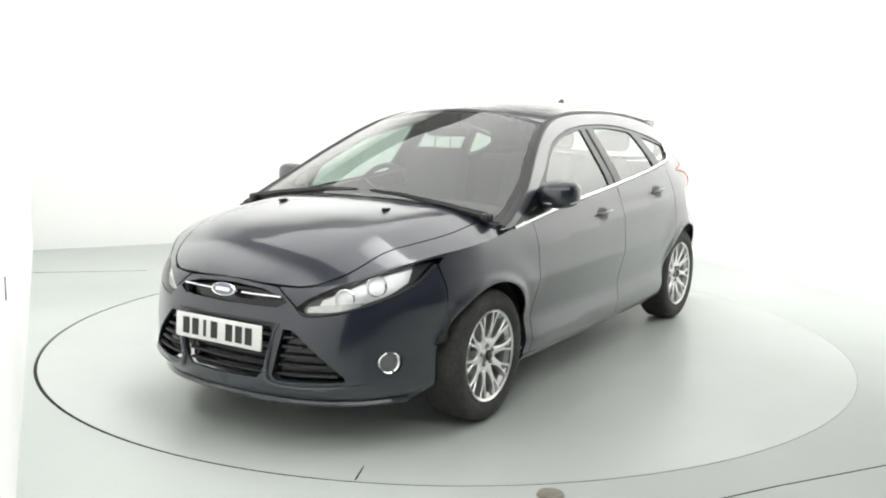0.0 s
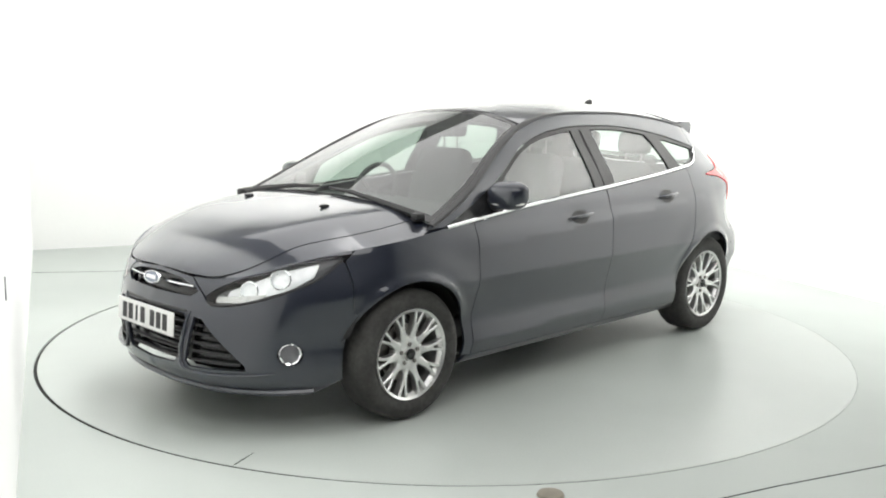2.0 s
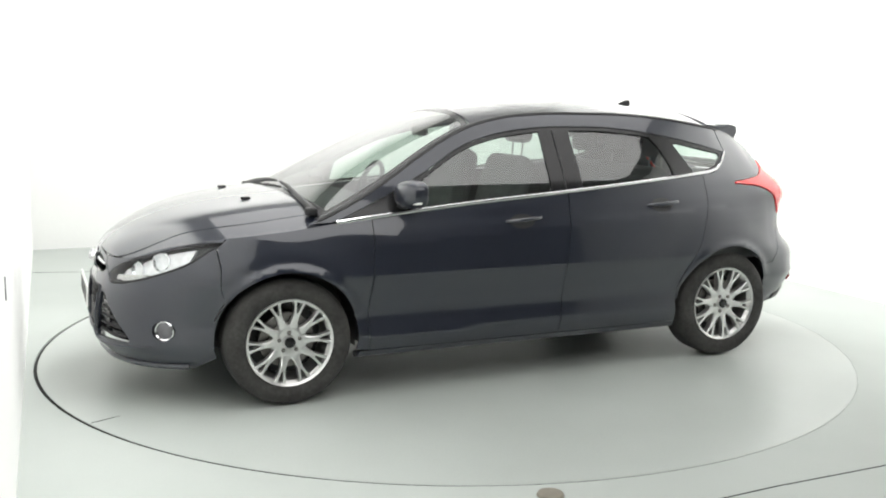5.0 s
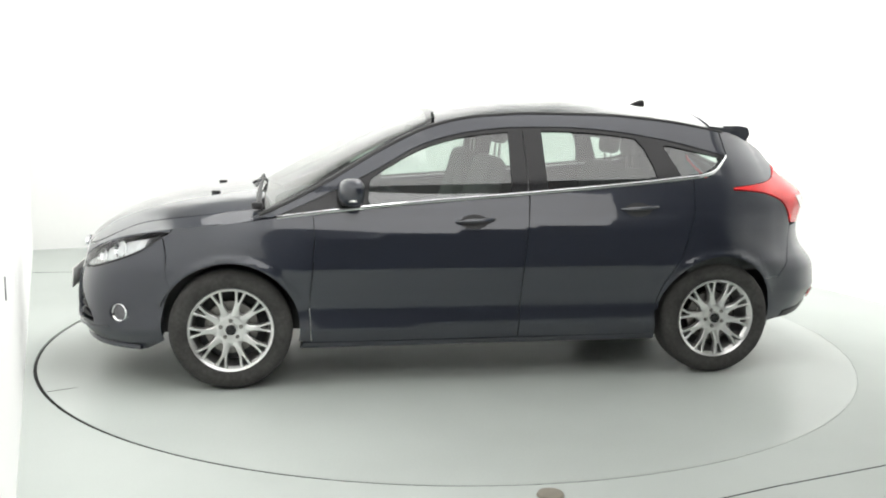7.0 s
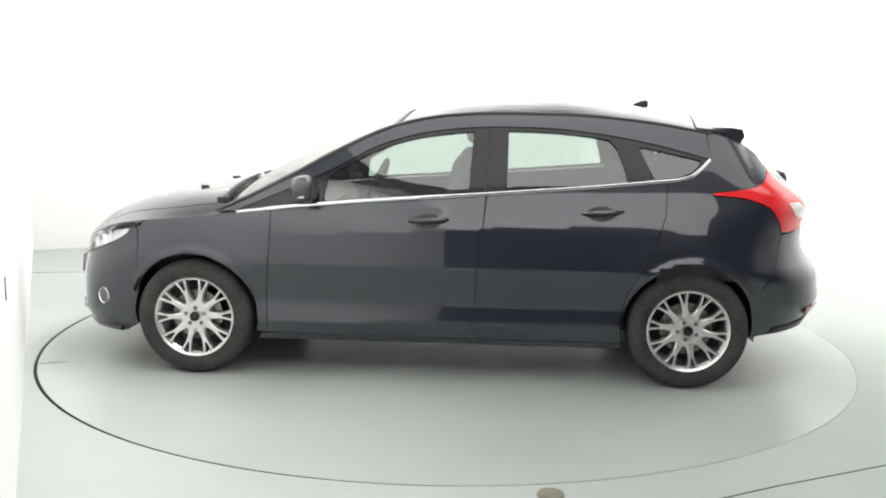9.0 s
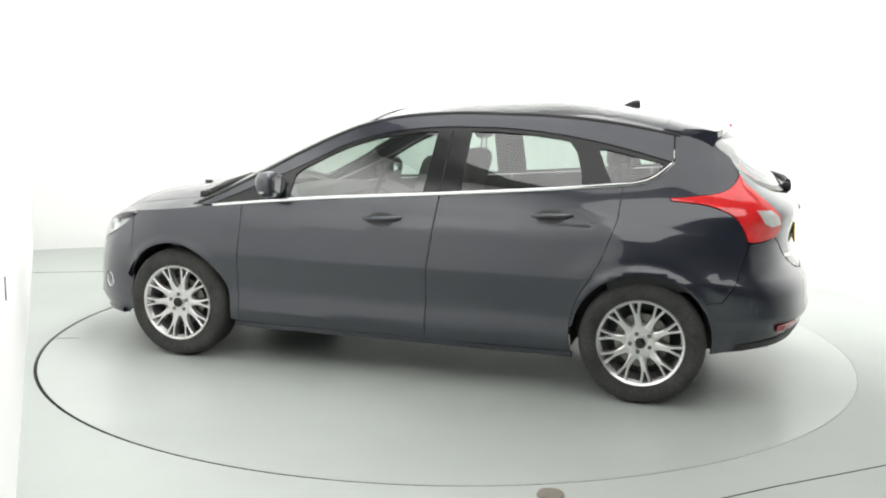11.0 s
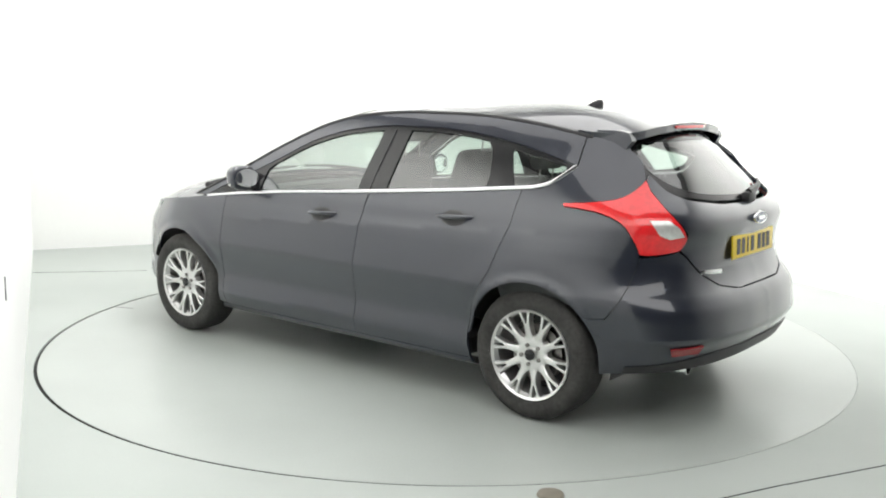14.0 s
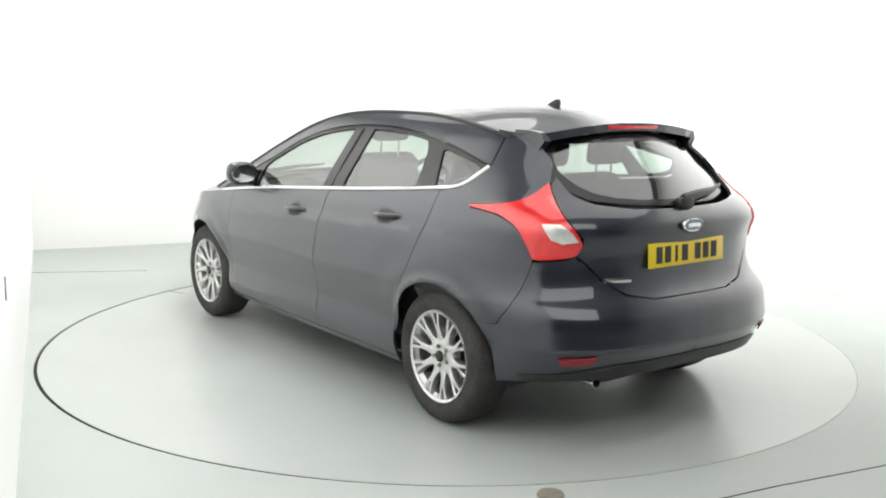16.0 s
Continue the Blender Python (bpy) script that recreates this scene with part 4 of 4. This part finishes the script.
pts = [m @ Vector((0.185 * math.cos(2 * math.pi * k / 32), 0.185 * math.sin(2 * math.pi * k / 32), 0)) for k in range(33)]
tube(bm, pts, 0.016, 0.016, 8, up=m.to_3x3() @ Vector((0, 0, 1)))
for a in (0, 120, 240):
    p = m @ Vector((0.185 * math.cos(radians(a)), 0.185 * math.sin(radians(a)), 0))
    tube(bm, [m @ Vector((0, 0, 0.02)), p], 0.022, 0.01, 6, up=(0, 1, 0))
tube(bm, [m @ Vector((0, 0, 0.02)), m @ Vector((0, 0, -0.25))], 0.05, 0.05, 10, up=(0, 1, 0))
part("steering_wheel", bm, TRIM, car, "dark four-spoke steering wheel")


def seat(x, y, width, name, headrests, back_h=0.60):
    bm = bmesh.new()
    box(bm, (x + 0.20, y, 0.56), (0.50, width, 0.16), 0.05, Matrix.Rotation(radians(-8), 4, "Y"), 3)
    base = part(name, bm, CLOTH, car, "dark cloth seat")
    bm = bmesh.new()
    vs = box(bm, (0, 0, 0), (0.13, width * 0.98, back_h), 0.055, None, 3)
    for v in vs:
        if v.co.z > 0:
            v.co.y *= 1 - 0.18 * (v.co.z / (back_h / 2)) ** 2 if width < 0.8 else 1 - 0.06 * (v.co.z / (back_h / 2)) ** 2
    bmesh.ops.transform(bm, matrix=Matrix.Translation((x - 0.13, y, 0.60 + back_h / 2)) @ Matrix.Rotation(radians(-16), 4, "Y"), verts=bm.verts)
    part("backrest", bm, CLOTH, base)
    for hy in headrests:
        bm = bmesh.new()
        box(bm, (x - 0.255, y + hy, 0.69 + back_h + (0.06 if width < 0.8 else 0.02)), (0.085, 0.25, 0.18 if width < 0.8 else 0.14), 0.04, Matrix.Rotation(radians(-8), 4, "Y"), 3)
        part("headrest", bm, CLOTH, base)
        for d in (-0.06, 0.06):
            bm = bmesh.new()
            tube(bm, [(x - 0.24, y + hy + d, 0.55 + back_h), (x - 0.25, y + hy + d, 0.68 + back_h)], 0.006, 0.006, 6, up=(0, 1, 0))
            part("headrest_post", bm, STEEL, base)


seat(0.08, 0.37, 0.50, "front_seat", [0])
seat(0.08, -0.37, 0.50, "front_seat", [0])
seat(-0.86, 0.0, 1.26, "rear_seat", [-0.42, 0.0, 0.42], 0.52)
bm = bmesh.new()
box(bm, (-1.50, 0, 0.93), (0.55, 1.10, 0.03), 0.01)
part("parcel_shelf", bm, TRIM, car)
bm = bmesh.new()
box(bm, (0.30, 0.0, 1.315), (0.03, 0.22, 0.06), 0.02, None, 3)
part("interior_mirror", bm, TRIM, car)
lx = np.linspace(0.16, -1.40, 16)
lp = [(0.16, 0.0)] + [(x, rail_point(x)[1] - 0.03) for x in lx] + [(-1.40, 0.0)]
panel("headlining", lp + [(x, -y) for x, y in reversed(lp)][1:-1], lambda x, y: (x, y, roof(x, y)[2] - 0.03), LINER, car, 1, (), 0.12, 0.0)

# number plates with plain bars in place of the characters
def plate(name, m, face, label):
    bm = bmesh.new()
    box(bm, (0, 0, 0), (0.52, 0.111, 0.008), 0.003)
    bmesh.ops.transform(bm, matrix=m, verts=bm.verts)
    p = part(name, bm, face, car, label)
    for k in range(7):
        bm = bmesh.new()
        x = -0.192 + 0.058 * k + (0.032 if k > 3 else 0)
        box(bm, (x, 0, 0.005), (0.040 if k != 2 else 0.016, 0.074, 0.002))
        bmesh.ops.transform(bm, matrix=m, verts=bm.verts)
        part("plate_bar", bm, INK, p)


def facing(at, n):
    n = Vector(n).normalized()
    side = Vector((0, 0, 1)).cross(n).normalized()
    up = n.cross(side)
    return Matrix.Translation(at) @ Matrix((side, up, n)).transposed().to_4x4()


plate("front_plate", facing((2.215, 0, 0.490), (1, 0, 0.06)), WHITEPLATE, "white front number plate with black bars")
plate("rear_plate", facing((-2.038, 0, 0.836), (-1, 0, 0.05)), YELLOWPLATE, "yellow rear number plate with black bars")


def oval_badge(m):
    bm = bmesh.new()
    lathe(bm, [(1.0, 0.0), (1.0, 0.008), (0.94, 0.012), (0.86, 0.010)], 32, m @ Matrix.Rotation(radians(90), 4, "X") @ Matrix.Diagonal((0.073, 1, 0.030, 1)))
    b = part("badge", bm, CHROME, car, "oval chrome-rimmed badge")
    bm = bmesh.new()
    lathe(bm, [(0.9, 0.009), (0.0005, 0.0105)], 32, m @ Matrix.Rotation(radians(90), 4, "X") @ Matrix.Diagonal((0.073, 1, 0.030, 1)))
    part("badge_face", bm, BADGE, b)
    bm = bmesh.new()
    box(bm, (0, 0, 0.012), (0.085, 0.016, 0.002), 0.0)
    bmesh.ops.transform(bm, matrix=m, verts=bm.verts)
    part("badge_bar", bm, CHROME, b)


oval_badge(facing((2.168, 0, 0.667), (1, 0, 0.30)))
oval_badge(facing((-2.062, 0, 0.962), (-1, 0, 0.12)))
bm = bmesh.new()
x, y, z = shell(-2.33, 0.742)
box(bm, (x - 0.004, y, z), (0.006, 0.13, 0.020), 0.002, Matrix.Rotation(radians(-22), 4, "Z"))
part("name_badge", bm, CHROME, car, "small chrome badge bar")


# ---- what moves: the table turns, and carries the car ----
TURNS = [(0, 237.69), (0.5, 235.16), (1, 232.25), (1.5, 228.88), (2, 225.2), (2.5, 221.6),
        (3, 218.03), (3.5, 214.5), (4, 211.03), (4.5, 207.45), (5, 203.9), (5.5, 200.35),
        (6, 196.8), (6.5, 193.24), (7, 189.8), (7.5, 186.46), (8, 183.12), (8.5, 179.8),
        (9, 176.47), (9.5, 173.1), (10, 169.73), (10.5, 166.35), (11, 162.95), (11.5, 159.55),
        (12, 156.13), (12.5, 152.66), (13, 149.04), (13.5, 145.42), (14, 141.83), (14.5, 138.26),
        (15, 134.64), (15.5, 131.06), (16, 127.39)]
OFF_X, OFF_Y = -0.0119, 0.2022


def motions():
    walk(table, [(t, pose(0, 0, 0, 0, 0, a)) for t, a in TURNS])
    spots = []
    for t, a in TURNS:
        c, s = math.cos(radians(a)), math.sin(radians(a))
        spots.append((t, pose(c * OFF_X - s * OFF_Y, s * OFF_X + c * OFF_Y, 0.001, 0, 0, a)))
    walk(car, spots)


motions()
